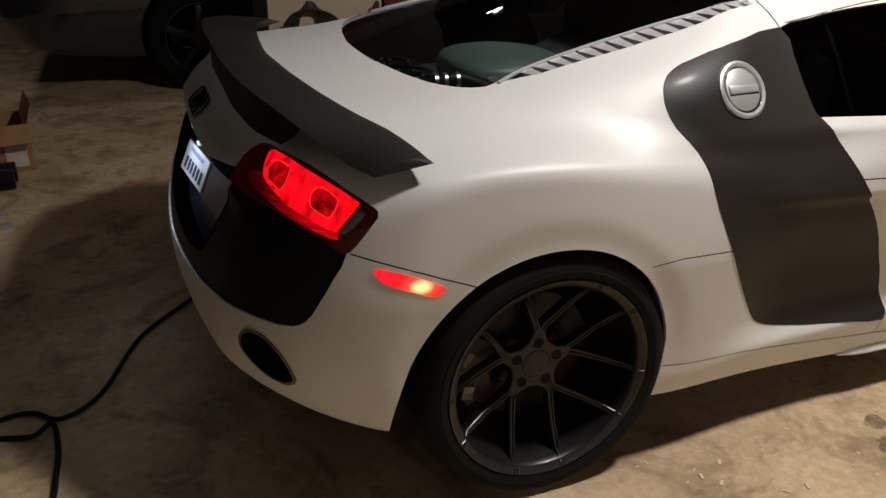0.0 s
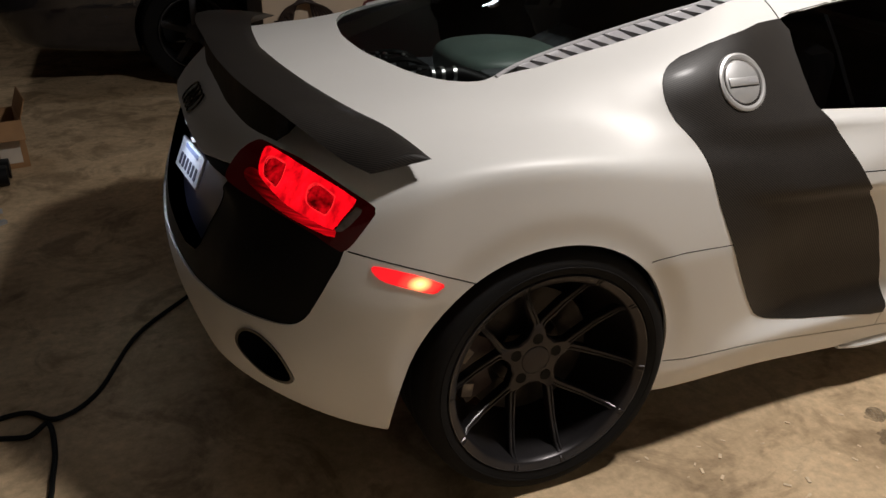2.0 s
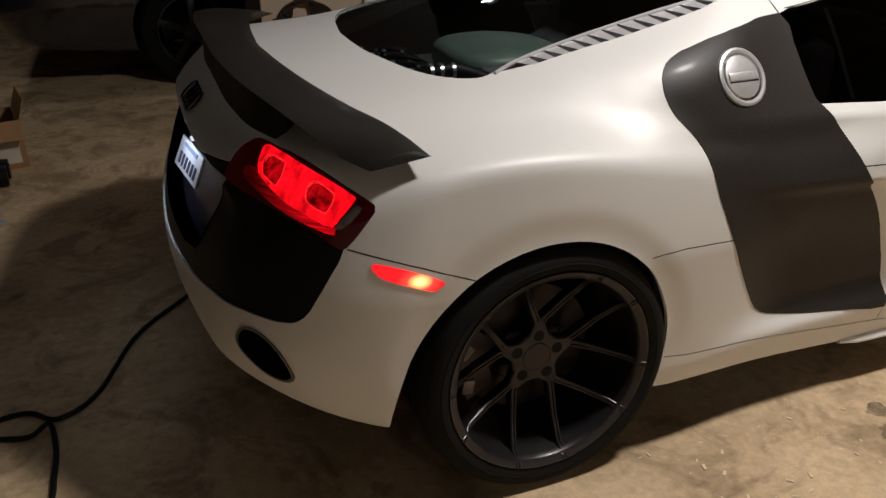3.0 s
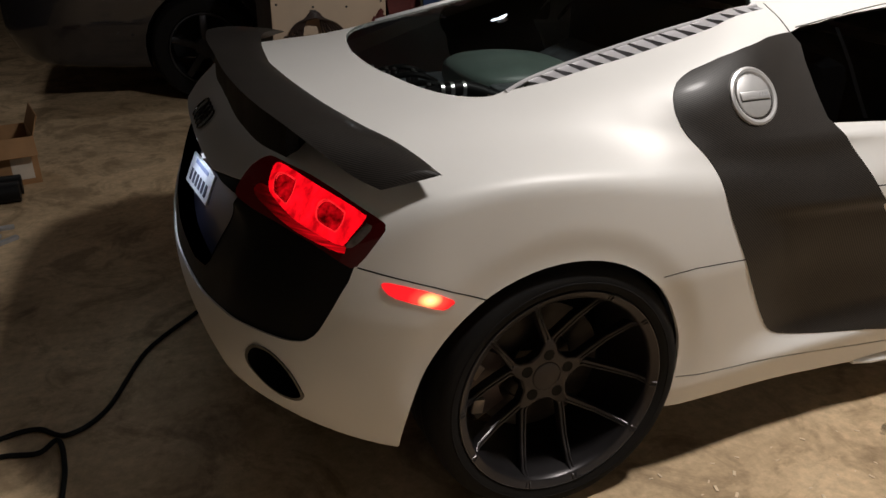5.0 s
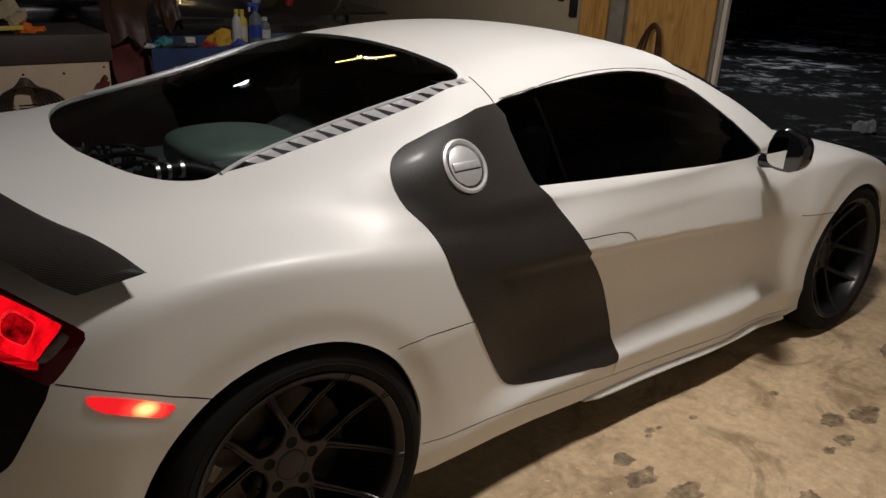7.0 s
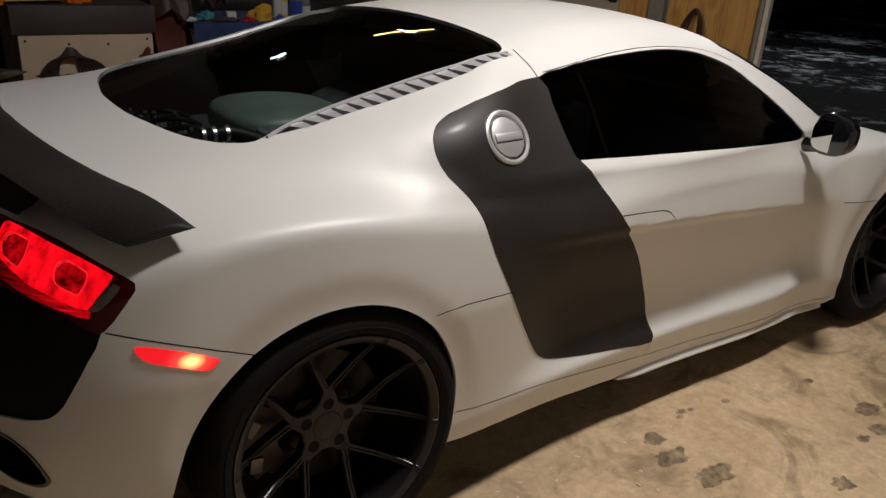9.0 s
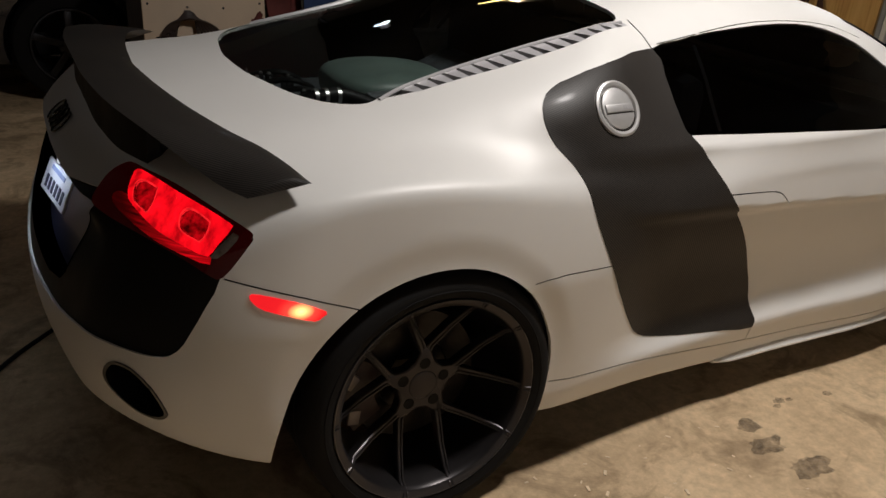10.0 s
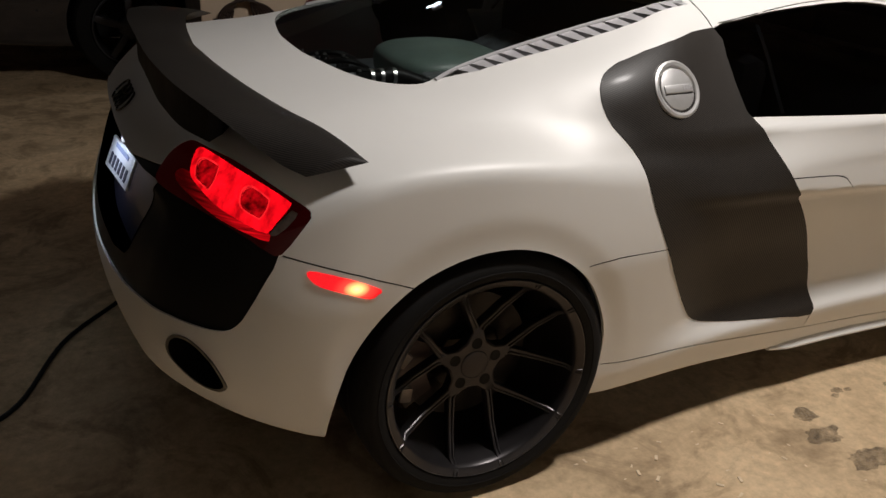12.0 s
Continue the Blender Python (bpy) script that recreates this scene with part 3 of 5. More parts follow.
DOOR_EDGE = [(0.784, 0.921), (0.811, 0.886), (0.858, 0.834), (0.896, 0.780), (0.973, 0.695), (1.042, 0.642), (1.081, 0.581), (1.169, 0.409), (1.160, 0.346), (1.149, 0.287), (1.158, 0.229), (1.515, 0.209), (1.92, 0.191), (2.06, 0.187), (2.065, 0.50), (2.01, 0.80), (1.965, 0.866), (1.75, 0.879), (1.53, 0.891), (1.236, 0.904), (0.99, 0.912)]
ROOF_EDGE = [(0.776, 0.02), (0.776, -0.15), (0.771, -0.3), (0.763, -0.45), (0.763, -0.548), (0.783, -0.632), (0.806, -0.620), (0.98, -0.603), (1.25, -0.583), (1.43, -0.582), (1.6, -0.59), (1.72, -0.61), (1.73, -0.4), (1.745, 0.02)]
SCREEN_EDGE = [(1.755, 0.02), (1.74, -0.4), (1.73, -0.55), (1.9, -0.635), (2.1, -0.69), (2.25, -0.70), (2.36, -0.62), (2.44, -0.35), (2.46, 0.02)]


def rounded(points, view=None, per=3):
    """A closed smooth outline through sparse points, as seen along a projection."""
    q = flat(points, view) if view else points
    return np.array([tuple(v)[:2] for v in smooth_line([(*p, 0) for p in q], per, True)])


MARKER_EDGE_FINE = [tuple(v)[:2] for v in smooth_line([(*p, 0) for p in MARKER_EDGE], 2, True)]
car_skin.cut("opening", ARCH_REAR, SIDE, side_only)
car_skin.cut("opening", ARCH_FRONT, SIDE, side_only)
car_skin.cut("blade", [tuple(v)[:2] for v in smooth_line([(*q, 0) for q in BLADE_EDGE], 2, True)], SIDE, side_only)
car_skin.cut("side_window", [tuple(v)[:2] for v in smooth_line([(*q, 0) for q in WINDOW_EDGE], 2, True)], SIDE, lambda c: c.y < -0.5 and c.z > 0.84)
car_skin.cut("rear_window", [tuple(v)[:2] for v in smooth_line([(*q, 0) for q in GLASS_EDGE], 2)], TOP, lambda c: c.z > 0.85 and c.x < 1)
car_skin.cut("vent", VENT_EDGE, TOP, lambda c: c.z > 0.85 and c.x < 1)
car_skin.cut("windscreen", SCREEN_EDGE, TOP, lambda c: c.z > 0.72 and c.x > 1.6)
car_skin.cut("tail_lamp", rounded(LAMP_EDGE_LINE, LAMPS), LAMPS, rear_only)
car_skin.cut("centre_panel", flat(CENTRE_EDGE, REAR), REAR, rear_only)
car_skin.cut("rear_grille", flat(GRILLE_EDGE, REAR), REAR, rear_only)
car_skin.cut("exhaust_hole", flat(EXHAUST_EDGE, REAR), REAR, rear_only)
car_skin.cut("side_marker", MARKER_EDGE_FINE, SIDE, side_only)
# panel gaps
GAP_LINES = [
    [(-0.482, 0.729), (-0.429, 0.715), (-0.329, 0.684), (-0.203, 0.633)],
    [(0.245, 0.618), (0.337, 0.628), (0.496, 0.621)],
    [(0.334, 0.311), (0.600, 0.289), (0.843, 0.262), (1.19, 0.224), (1.53, 0.207), (1.915, 0.190), (2.207, 0.182), (2.32, 0.180)],
    [(0.905, 0.763), (1.022, 0.756), (1.090, 0.750), (1.125, 0.738), (1.152, 0.712)],
    [(2.211, 0.608), (2.33, 0.598), (2.44, 0.588)],
    [(1.157, 0.285), (1.155, 0.228)],
]
for gap in GAP_LINES:
    car_skin.strip("seam", gap, SIDE, 0.0038, side_only)
car_skin.strip("seam", [(0.768, -0.535), (0.770, -0.56), (0.776, -0.59), (0.782, -0.634)], TOP, 0.005, lambda c: c.z > 1.05)
car_skin.strip("seam", [(0.806, -0.622), (0.98, -0.605), (1.25, -0.585), (1.43, -0.584), (1.6, -0.593), (1.72, -0.62)], TOP, 0.003, lambda c: c.z > 1.05)
car_skin.cut("roof", ROOF_EDGE, TOP, lambda c: c.z > 1.0)
car_skin.cut("door", DOOR_EDGE, SIDE, side_only)
car_skin.cut("rear_bumper", [(-0.484, 0.728), (-0.430, 0.717), (-0.332, 0.688), (-0.217, 0.648), (-0.2, 0.05), (-1.0, 0.05), (-1.0, 0.728)], SIDE, lambda c: c.x < -0.2)
LIT_EDGE = [(-0.593, -0.585, 0.883), (-0.582, -0.598, 0.888), (-0.560, -0.658, 0.884), (-0.525, -0.726, 0.870), (-0.489, -0.780, 0.854), (-0.454, -0.825, 0.834), (-0.452, -0.832, 0.827), (-0.465, -0.835, 0.812), (-0.484, -0.834, 0.792), (-0.504, -0.831, 0.770), (-0.531, -0.807, 0.778), (-0.556, -0.777, 0.789), (-0.581, -0.741, 0.800), (-0.601, -0.698, 0.816), (-0.618, -0.645, 0.834), (-0.619, -0.627, 0.843), (-0.613, -0.609, 0.859), (-0.601, -0.592, 0.875)]
BOWL_ONE = [(-0.595, -0.616, 0.873), (-0.581, -0.635, 0.877), (-0.566, -0.669, 0.873), (-0.566, -0.680, 0.868), (-0.577, -0.693, 0.849), (-0.593, -0.698, 0.827), (-0.600, -0.687, 0.827), (-0.613, -0.651, 0.837), (-0.612, -0.634, 0.848), (-0.605, -0.620, 0.862)]
BOWL_TWO = [(-0.531, -0.750, 0.846), (-0.515, -0.760, 0.852), (-0.491, -0.795, 0.837), (-0.489, -0.804, 0.829), (-0.499, -0.811, 0.810), (-0.513, -0.812, 0.795), (-0.520, -0.806, 0.796), (-0.540, -0.780, 0.806), (-0.546, -0.766, 0.816), (-0.541, -0.755, 0.833)]
CLEAR_EDGE = [(-0.452, -0.838, 0.819), (-0.442, -0.848, 0.814), (-0.448, -0.850, 0.804), (-0.468, -0.848, 0.783), (-0.487, -0.843, 0.768), (-0.503, -0.834, 0.766), (-0.484, -0.836, 0.789)]

LOW_EDGE = [(-0.642, -0.586, 0.835), (-0.627, -0.604, 0.845), (-0.611, -0.648, 0.841), (-0.594, -0.699, 0.825), (-0.576, -0.741, 0.808), (-0.552, -0.776, 0.797), (-0.526, -0.806, 0.786), (-0.502, -0.830, 0.778), (-0.502, -0.839, 0.755), (-0.533, -0.814, 0.762), (-0.559, -0.786, 0.771), (-0.584, -0.752, 0.780), (-0.609, -0.710, 0.793), (-0.631, -0.654, 0.807), (-0.647, -0.600, 0.821)]


def shrunk(points, k):
    mid = np.mean(points, 0)
    return [tuple(mid + k * (np.array(q) - mid)) for q in points]


car_skin.cut("lower_guide", rounded(LOW_EDGE, LAMPS, 2), LAMPS, rear_only, ("tail_lamp",))
car_skin.cut("light_guide", rounded(LIT_EDGE, LAMPS, 2), LAMPS, rear_only, ("tail_lamp", "lower_guide"))
car_skin.cut("indicator", flat(CLEAR_EDGE, LAMPS), LAMPS, rear_only, ("tail_lamp",))
for n, bowl in (("1", BOWL_ONE), ("2", BOWL_TWO)):
    car_skin.cut("bowl_ring" + n, rounded(bowl, LAMPS, 2), LAMPS, rear_only, ("light_guide",))
    car_skin.cut("reflector" + n, rounded(shrunk(bowl, 0.88), LAMPS, 2), LAMPS, rear_only, ("bowl_ring" + n,))

# the underside is bare black plastic, not painted
faces = [f for f in car_skin.bm.faces if car_skin.names[f[car_skin.mark]] in ("shell", "door", "rear_bumper") and f.calc_center_median().z < 0.4]
down = unit(slope(car_field, np.array([f.calc_center_median() for f in faces])))[:, 2]
car_skin.names.append("underbody")
for f, z in zip(faces, down):
    if z < -0.8:
        f[car_skin.mark] = len(car_skin.names) - 1

car = thing("sports_car", (0, 0, 0), "satin pearl white sports coupe with carbon blades on concrete", "car")
skin_part("body_shell", car_skin.take("shell", both=True), PAINT, car, "satin pearl white painted quarter panels and fenders")
skin_part("underbody", car_skin.take("underbody", both=True, skirt=0), BLACK, car, "black plastic underbody")
skin_part("roof", car_skin.take("roof", both=True), PAINT, car)
bumper = skin_part("rear_bumper", car_skin.take("rear_bumper", both=True), PAINT, car)
skin_part("rear_window", car_skin.take("rear_window", both=True, skirt=0, soft=0.03), REAR_GLASS, car, "sloping tinted glass over the engine").visible_shadow = False
skin_part("windscreen", car_skin.take("windscreen", both=True, skirt=0), SCREEN_GLASS, car, "clear curved windscreen")
skin_part("centre_panel", car_skin.take("centre_panel", offset=-0.055, skirt=-0.05, both=True), CENTRE, bumper, "dark carbon panel behind the number plate")
for flip in (False, True):
    door = skin_part("door", car_skin.take("door", soft=0.009), PAINT, car, mirrored=flip)
    skin_part("side_window", car_skin.take("side_window", offset=-0.003, skirt=0), SIDE_GLASS, door, "black tinted side glass", mirrored=flip)
    line = np.array([(0.953, -0.625, 1.115), (0.948, -0.65, 1.085), (0.934, -0.72, 1.039), (0.915, -0.78, 0.975), (0.902, -0.832, 0.922)])
    line = onto(car_field, line, 6) - 0.008 * unit(slope(car_field, line, 0.01))
    bm = bmesh.new()
    edge = [[bm.verts.new((q[0] + dx, q[1] * (-1 if flip else 1), q[2])) for dx in (-0.007, 0.007)] for q in line]
    for a, b in zip(edge, edge[1:]):
        bm.faces.new((a[0], a[1], b[1], b[0]))
    bmesh.ops.solidify(bm, geom=bm.faces[:], thickness=0.003)
    part("window_divider", bm, BLACK, door, "black upright between the two side panes")
    skin_part("side_blade", car_skin.take("blade", offset=0.002, skirt=0.014, soft=0.018), BLADE, car, "lacquered carbon fibre side blade", mirrored=flip)
    skin_part("panel_gap", car_skin.take("seam", offset=-0.003, skirt=0), SEAM, car, mirrored=flip)
    skin_part("rear_grille", car_skin.take("rear_grille", offset=-0.007, skirt=0), BLACK, bumper, "black honeycomb rear outlet", mirrored=flip)
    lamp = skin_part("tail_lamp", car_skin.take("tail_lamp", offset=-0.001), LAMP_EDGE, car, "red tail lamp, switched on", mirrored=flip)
    skin_part("light_guide", car_skin.take("light_guide", offset=-0.003, skirt=0.004), LAMP_LIT, lamp, mirrored=flip)
    skin_part("lower_guide", car_skin.take("lower_guide", offset=-0.002, skirt=0), LAMP_LOW, lamp, mirrored=flip)
    for n in "12":
        skin_part("bowl_ring", car_skin.take("bowl_ring" + n, offset=-0.005, skirt=0.004), LAMP_CORE, lamp, mirrored=flip)
        skin_part("reflector", car_skin.take("reflector" + n, offset=-0.012, skirt=-0.008), LAMP_DIM, lamp, mirrored=flip)
    skin_part("indicator", car_skin.take("indicator", offset=-0.002), LAMP_CLEAR, lamp, "clear glass indicator block", mirrored=flip)
    skin_part("side_marker", car_skin.take("side_marker", offset=0.002, skirt=0.006), MARK_RED, bumper, "lit red side marker", mirrored=flip)
    vent = skin_part("engine_vent", car_skin.take("vent", offset=-0.012, skirt=0), BLACK, car, "slatted vent beside the rear glass", mirrored=flip)
    s = 1 if flip else -1
    # slats of the vent: thin silver bars set aslant across the slot
    for i in range(16):
        t = (i + 0.35) / 16
        x0 = 0.035 + 0.70 * t
        yi = np.interp(x0, [-0.01, 0.057, 0.182, 0.355, 0.521, 0.735], [-0.562, -0.537, -0.518, -0.514, -0.530, -0.541])
        x1 = x0 + 0.026
        yo = np.interp(x1, [-0.011, 0.096, 0.229, 0.392, 0.558, 0.752], [-0.584, -0.584, -0.580, -0.588, -0.596, -0.558])
        quad = np.array([(x0, yi - 0.004, 1.1), (x0 + 0.037, yi - 0.004, 1.1), (x1 + 0.020, yo, 1.1), (x1, yo, 1.1)])
        for _ in range(12):
            quad[:, 2] -= car_field(*quad.T)
        low = quad - (0, 0, 0.016)
        bm = bmesh.new()
        v = [bm.verts.new((q[0], -s * q[1], q[2])) for q in np.vstack([quad, low])]
        for f in ((0, 1, 2, 3), (4, 7, 6, 5), (0, 4, 5, 1), (1, 5, 6, 2), (2, 6, 7, 3), (3, 7, 4, 0)):
            bm.faces.new([v[k] for k in f])
        bmesh.ops.recalc_face_normals(bm, faces=bm.faces)
        part("slat", bm, SILVER, vent, smooth=False)
    # silver edge of the vent
    edge = np.array([(x, y, 1.1) for x, y in [(-0.014, -0.566), (0.057, -0.541), (0.182, -0.522), (0.355, -0.518), (0.521, -0.534), (0.735, -0.544)]])
    for _ in range(12):
        edge[:, 2] -= car_field(*edge.T)
    part("vent_frame", tube(bmesh.new(), smooth_line([(q[0], -s * q[1], q[2]) for q in edge], 4), 0.006, 8), SILVER, vent)
    # wheel housings
    for cx, cz, radius in ((0.0, 0.342, arch_radius), (2.665, 0.335, lambda a: 0.337)):
        bm = bmesh.new()
        rings = []
        for y in (0.900, 0.55):
            rings.append([bm.verts.new((cx + (radius(a) + 0.001) * math.cos(a), s * y, cz + (radius(a) + 0.001) * math.sin(a))) for a in np.linspace(-0.5, math.pi + 0.15, 40)])
        for k in range(39):
            bm.faces.new((rings[0][k], rings[0][k + 1], rings[1][k + 1], rings[1][k]))
        bm.faces.new(rings[1])
        part("wheel_housing", bm, BLACK, car)
    # exhaust: oval dark pipe set into the bumper
    ring = np.array(EXHAUST_EDGE)
    ring[:, 1] *= -s
    bm = bmesh.new()
    mid = ring.mean(0)
    loops = []
    for depth, k in ((0.004, 1.0), (-0.004, 1.03), (-0.004, 0.93), (0.01, 0.91), (0.16, 0.86)):
        loops.append([bm.verts.new(mid + k * (q - mid) + np.array((depth * 0.85, depth * 0.5 * -s, 0))) for q in (np.array(v) for v in smooth_line([tuple(r) for r in ring], 3, True))])
    n = len(loops[0])
    for a, b in zip(loops, loops[1:]):
        for k in range(n):
            bm.faces.new((a[k], a[(k + 1) % n], b[(k + 1) % n], b[k]))
    bm.faces.new(loops[-1])
    bmesh.ops.recalc_face_normals(bm, faces=bm.faces)
    part("exhaust_tip", bm, GLOSS_BLACK, bumper, "oval black exhaust tip")


# side skirts: a flange along the foot of the doors whose upper face slopes outwards
SKIRT_X = (1.04, 1.07, 1.10, 1.16, 1.30, 1.50, 1.70, 1.90, 2.08, 2.20, 2.25)
for s in (-1, 1):
    bm = bmesh.new()
    rows = []
    for x in SKIRT_X:
        grow = min(1.0, (x - 1.03) / 0.08, (2.27 - x) / 0.03)
        foot = float(np.interp(x, SILL_X, SILL_Z)) + 0.004
        head = foot + 0.018 + 0.016 * grow
        at = np.array([0.86, 0.98])
        for _ in range(24):
            mid = at.mean()
            at[0 if car_field(np.array([x]), np.array([mid]), np.array([foot + 0.045]))[0] < 0 else 1] = mid
        out = at[0] + 0.016 * grow - 0.006
        rows.append([bm.verts.new((x, s * y, z)) for y, z in ((0.84, head + 0.004), (out - 0.030, head + 0.004), (out - 0.024, head), (out - 0.004, foot + 0.012), (out, foot + 0.008), (out, foot + 0.002), (out - 0.006, foot - 0.002), (0.84, foot - 0.002))])
    for a, b in zip(rows, rows[1:]):
        for k in range(8):
            bm.faces.new((a[k], a[(k + 1) % 8], b[(k + 1) % 8], b[k]))
    bm.faces.new(rows[0])
    bm.faces.new(rows[-1])
    bmesh.ops.recalc_face_normals(bm, faces=bm.faces)
    part("side_skirt", bm, PAINT, car, "white side skirt flange below the door")


# fuel cap on the blade
def normal_at(p):
    return Vector(unit(slope(car_field, np.array([p])))[0])


CAP_AT = (0.546, -0.797, 0.998)
cap_turn = normal_at(CAP_AT).to_track_quat("Z", "Y").to_matrix().to_4x4()
cap_m = Matrix.Translation(CAP_AT) @ cap_turn
cap = part("fuel_cap", lathe(bmesh.new(), [(0, 0.012), (0.047, 0.0115), (0.049, 0.0095), (0.050, 0.004), (0.054, 0.004), (0.056, 0.012), (0.062, 0.014), (0.067, 0.010), (0.069, -0.01)], cap_m @ Matrix.Translation((0, 0, -0.004)) @ Matrix.Diagonal((1.11, 1.11, 0.7, 1)), 56), CAP_ALU, car, "round brushed aluminium fuel cap")
# a raised grip bar across the cap
grip_m = Matrix.Translation(CAP_AT) @ cap_turn
along = Vector((1, 0, 0.05)) - normal_at(CAP_AT) * normal_at(CAP_AT).dot(Vector((1, 0, 0.05)))
along.normalize()
nrm = normal_at(CAP_AT)
across = nrm.cross(along)
grip_m = Matrix.Translation(CAP_AT) @ Matrix((along, across, nrm)).transposed().to_4x4()
part("cap_grip", box((-0.048, -0.011, 0.003), (0.048, 0.011, 0.0085), 0.003, grip_m), CAP_ALU, cap)
# flat dark strip along the lower edge of the grip
part("cap_dark_strip", box((-0.048, -0.0140, 0.0042), (0.048, -0.0115, 0.0050), 0.0, grip_m), SEAM, cap)
for k in range(3):
    part("cap_mark", box((0.012 + 0.010 * k, -0.005, 0.0083), (0.019 + 0.010 * k, 0.005, 0.0091), 0.0, grip_m), SILVER, cap)

# number plate and badge
PLATE = plain("number_plate_white", (0.72, 0.73, 0.78), rough=0.35, vary=0.04)
INK = plain("dark_blue_ink", (0.02, 0.02, 0.05), rough=0.5)
PALE_INK = plain("pale_blue_ink", (0.25, 0.30, 0.50), rough=0.5)
plate_m = Matrix.Translation((-0.728, 0, 0.659)) @ pose(0, 0, 0, 0, 24, 8)
plate = part("number_plate", box((-0.004, -0.124, -0.047), (0.004, 0.124, 0.047), 0.003, plate_m), PLATE, bumper, "white number plate with unreadable dark bars")
for k in range(6):
    y = 0.080 - 0.034 * k
    part("plate_bar", box((-0.006, y - 0.009, -0.032), (-0.003, y + 0.009, 0.004), 0.0, plate_m), INK, plate)
part("plate_bar", box((-0.006, -0.07, 0.026), (-0.003, 0.07, 0.038), 0.0, plate_m), PALE_INK, plate)
badge_at = np.array([(-0.70, 0.0, 0.855)])
badge_at = onto(car_field, badge_at, 12)[0]
bm = bmesh.new()
bn = normal_at(badge_at)
badge_m = Matrix.Translation(badge_at) @ bn.to_track_quat("Z", "Y").to_matrix().to_4x4()
for k in range(4):
    off = badge_m @ Matrix.Translation((-0.066 + 0.044 * k, 0, 0)) if abs((badge_m.to_3x3() @ Vector((1, 0, 0))).y) > 0.7 else badge_m @ Matrix.Translation((0, -0.066 + 0.044 * k, 0))
    bmr = bmesh.new()
    prof = [(0.0335 + 0.0028 * math.cos(a), 0.003 + 0.003 * math.sin(a)) for a in np.linspace(0, 2 * math.pi, 8, endpoint=False)]
    lathe(bmr, prof, off, 32, closed=True)
    me = bpy.data.meshes.new("tmp")
    bmr.to_mesh(me)
    bmr.free()
    bm.from_mesh(me)
part("badge", bm, GLOSS_BLACK, car, "row of plain black ring shapes on the tail")

# number plate lamps under the lip
for y in (-0.09, 0.09):
    part("plate_lamp", box((-0.722, y - 0.018, 0.752), (-0.712, y + 0.018, 0.757), 0.002), glowing("plate_lamp_lens", (0.8, 0.85, 1.0), 0.8, base=(0.8, 0.8, 0.8)), bumper, "small white number plate lamp, lit")

# wing: swept carbon spoiler with drooping ends on a black stand
WING_Y = (0.0, 0.30, 0.52, 0.64, 0.72, 0.79, 0.85)
LEAD_X = (-0.500, -0.475, -0.436, -0.395, -0.352, -0.322, -0.304)
LEAD_Z = (0.984, 0.983, 0.976, 0.964, 0.950, 0.934, 0.921)
TRAIL_X = (-0.652, -0.645, -0.612, -0.568, -0.515, -0.462, -0.424)
TRAIL_Z = (1.020, 1.014, 1.000, 0.978, 0.940, 0.903, 0.892)
TIP_X, TIP_Z = -0.297, 0.916
bm = bmesh.new()
rows = []
for y in np.r_[np.linspace(-0.872, -0.85, 7), np.linspace(-0.84, -0.60, 20), np.linspace(-0.58, 0.58, 30), np.linspace(0.60, 0.84, 20), np.linspace(0.85, 0.872, 7)]:
    a = abs(y)
    lx, lz, tx, tz = (float(spl(WING_Y, c, np.array([a]))[0]) for c in (LEAD_X, LEAD_Z, TRAIL_X, TRAIL_Z))
    tip = max(0.0, (a - 0.85) / 0.022) ** 1.3
    lx, lz, tx, tz = lx + (TIP_X - lx) * tip, lz + (TIP_Z - lz) * tip, tx + (TIP_X - 0.012 - tx) * tip, tz + (TIP_Z - tz) * tip
    thick = 0.026 * min(1.0, (0.880 - a) / 0.10) + 0.002
    ring = []
    for k in range(20):
        u = k / 10 if k <= 10 else (20 - k) / 10
        bulge = math.sin(math.pi * min(max(u, 0.0), 1.0)) ** 0.7 * min(1.0, (lx - tx) / 0.10)
        z = lz + (tz - lz) * u ** 1.5 + (0.014 * bulge if k <= 10 else 0.014 * bulge - thick * bulge)
        ring.append(bm.verts.new((lx + (tx - lx) * u, y, z)))
    rows.append(ring)
for a, b in zip(rows, rows[1:]):
    for k in range(20):
        bm.faces.new((a[k], a[(k + 1) % 20], b[(k + 1) % 20], b[k]))
bm.faces.new(rows[0])
bm.faces.new(rows[-1])
bmesh.ops.recalc_face_normals(bm, faces=bm.faces)
wing = part("rear_wing", bm, WING, car, "swept carbon fibre rear wing")
bm = bmesh.new()
rows = []
for y in np.linspace(-0.60, 0.60, 41):
    a = abs(y)
    tx, tz = (float(spl(WING_Y, c, np.array([a]))[0]) for c in (TRAIL_X, TRAIL_Z))
    k = min(1.0, (0.605 - a) / 0.05)
    x0, x1 = tx + 0.022, tx + 0.03 + 0.07 * k + 0.01
    base = onto(car_field, np.array([(x0, y, 0.93), (x1, y, 0.93)]), 6)
    top = tz - 0.012
    rows.append([bm.verts.new(q) for q in ((x0 - 0.004, y, base[0][2] - 0.02), (x0, y, max(top, base[0][2])), (x1, y, max(top - 0.01, base[1][2])), (x1, y, base[1][2] - 0.02))])
for a, b in zip(rows, rows[1:]):
    for k in range(4):
        bm.faces.new((a[k], a[(k + 1) % 4], b[(k + 1) % 4], b[k]))
bm.faces.new(rows[0])
bm.faces.new(rows[-1])
bmesh.ops.recalc_face_normals(bm, faces=bm.faces)
part("wing_stand", bm, STAND, wing, "gloss black wing stand", smooth=False)


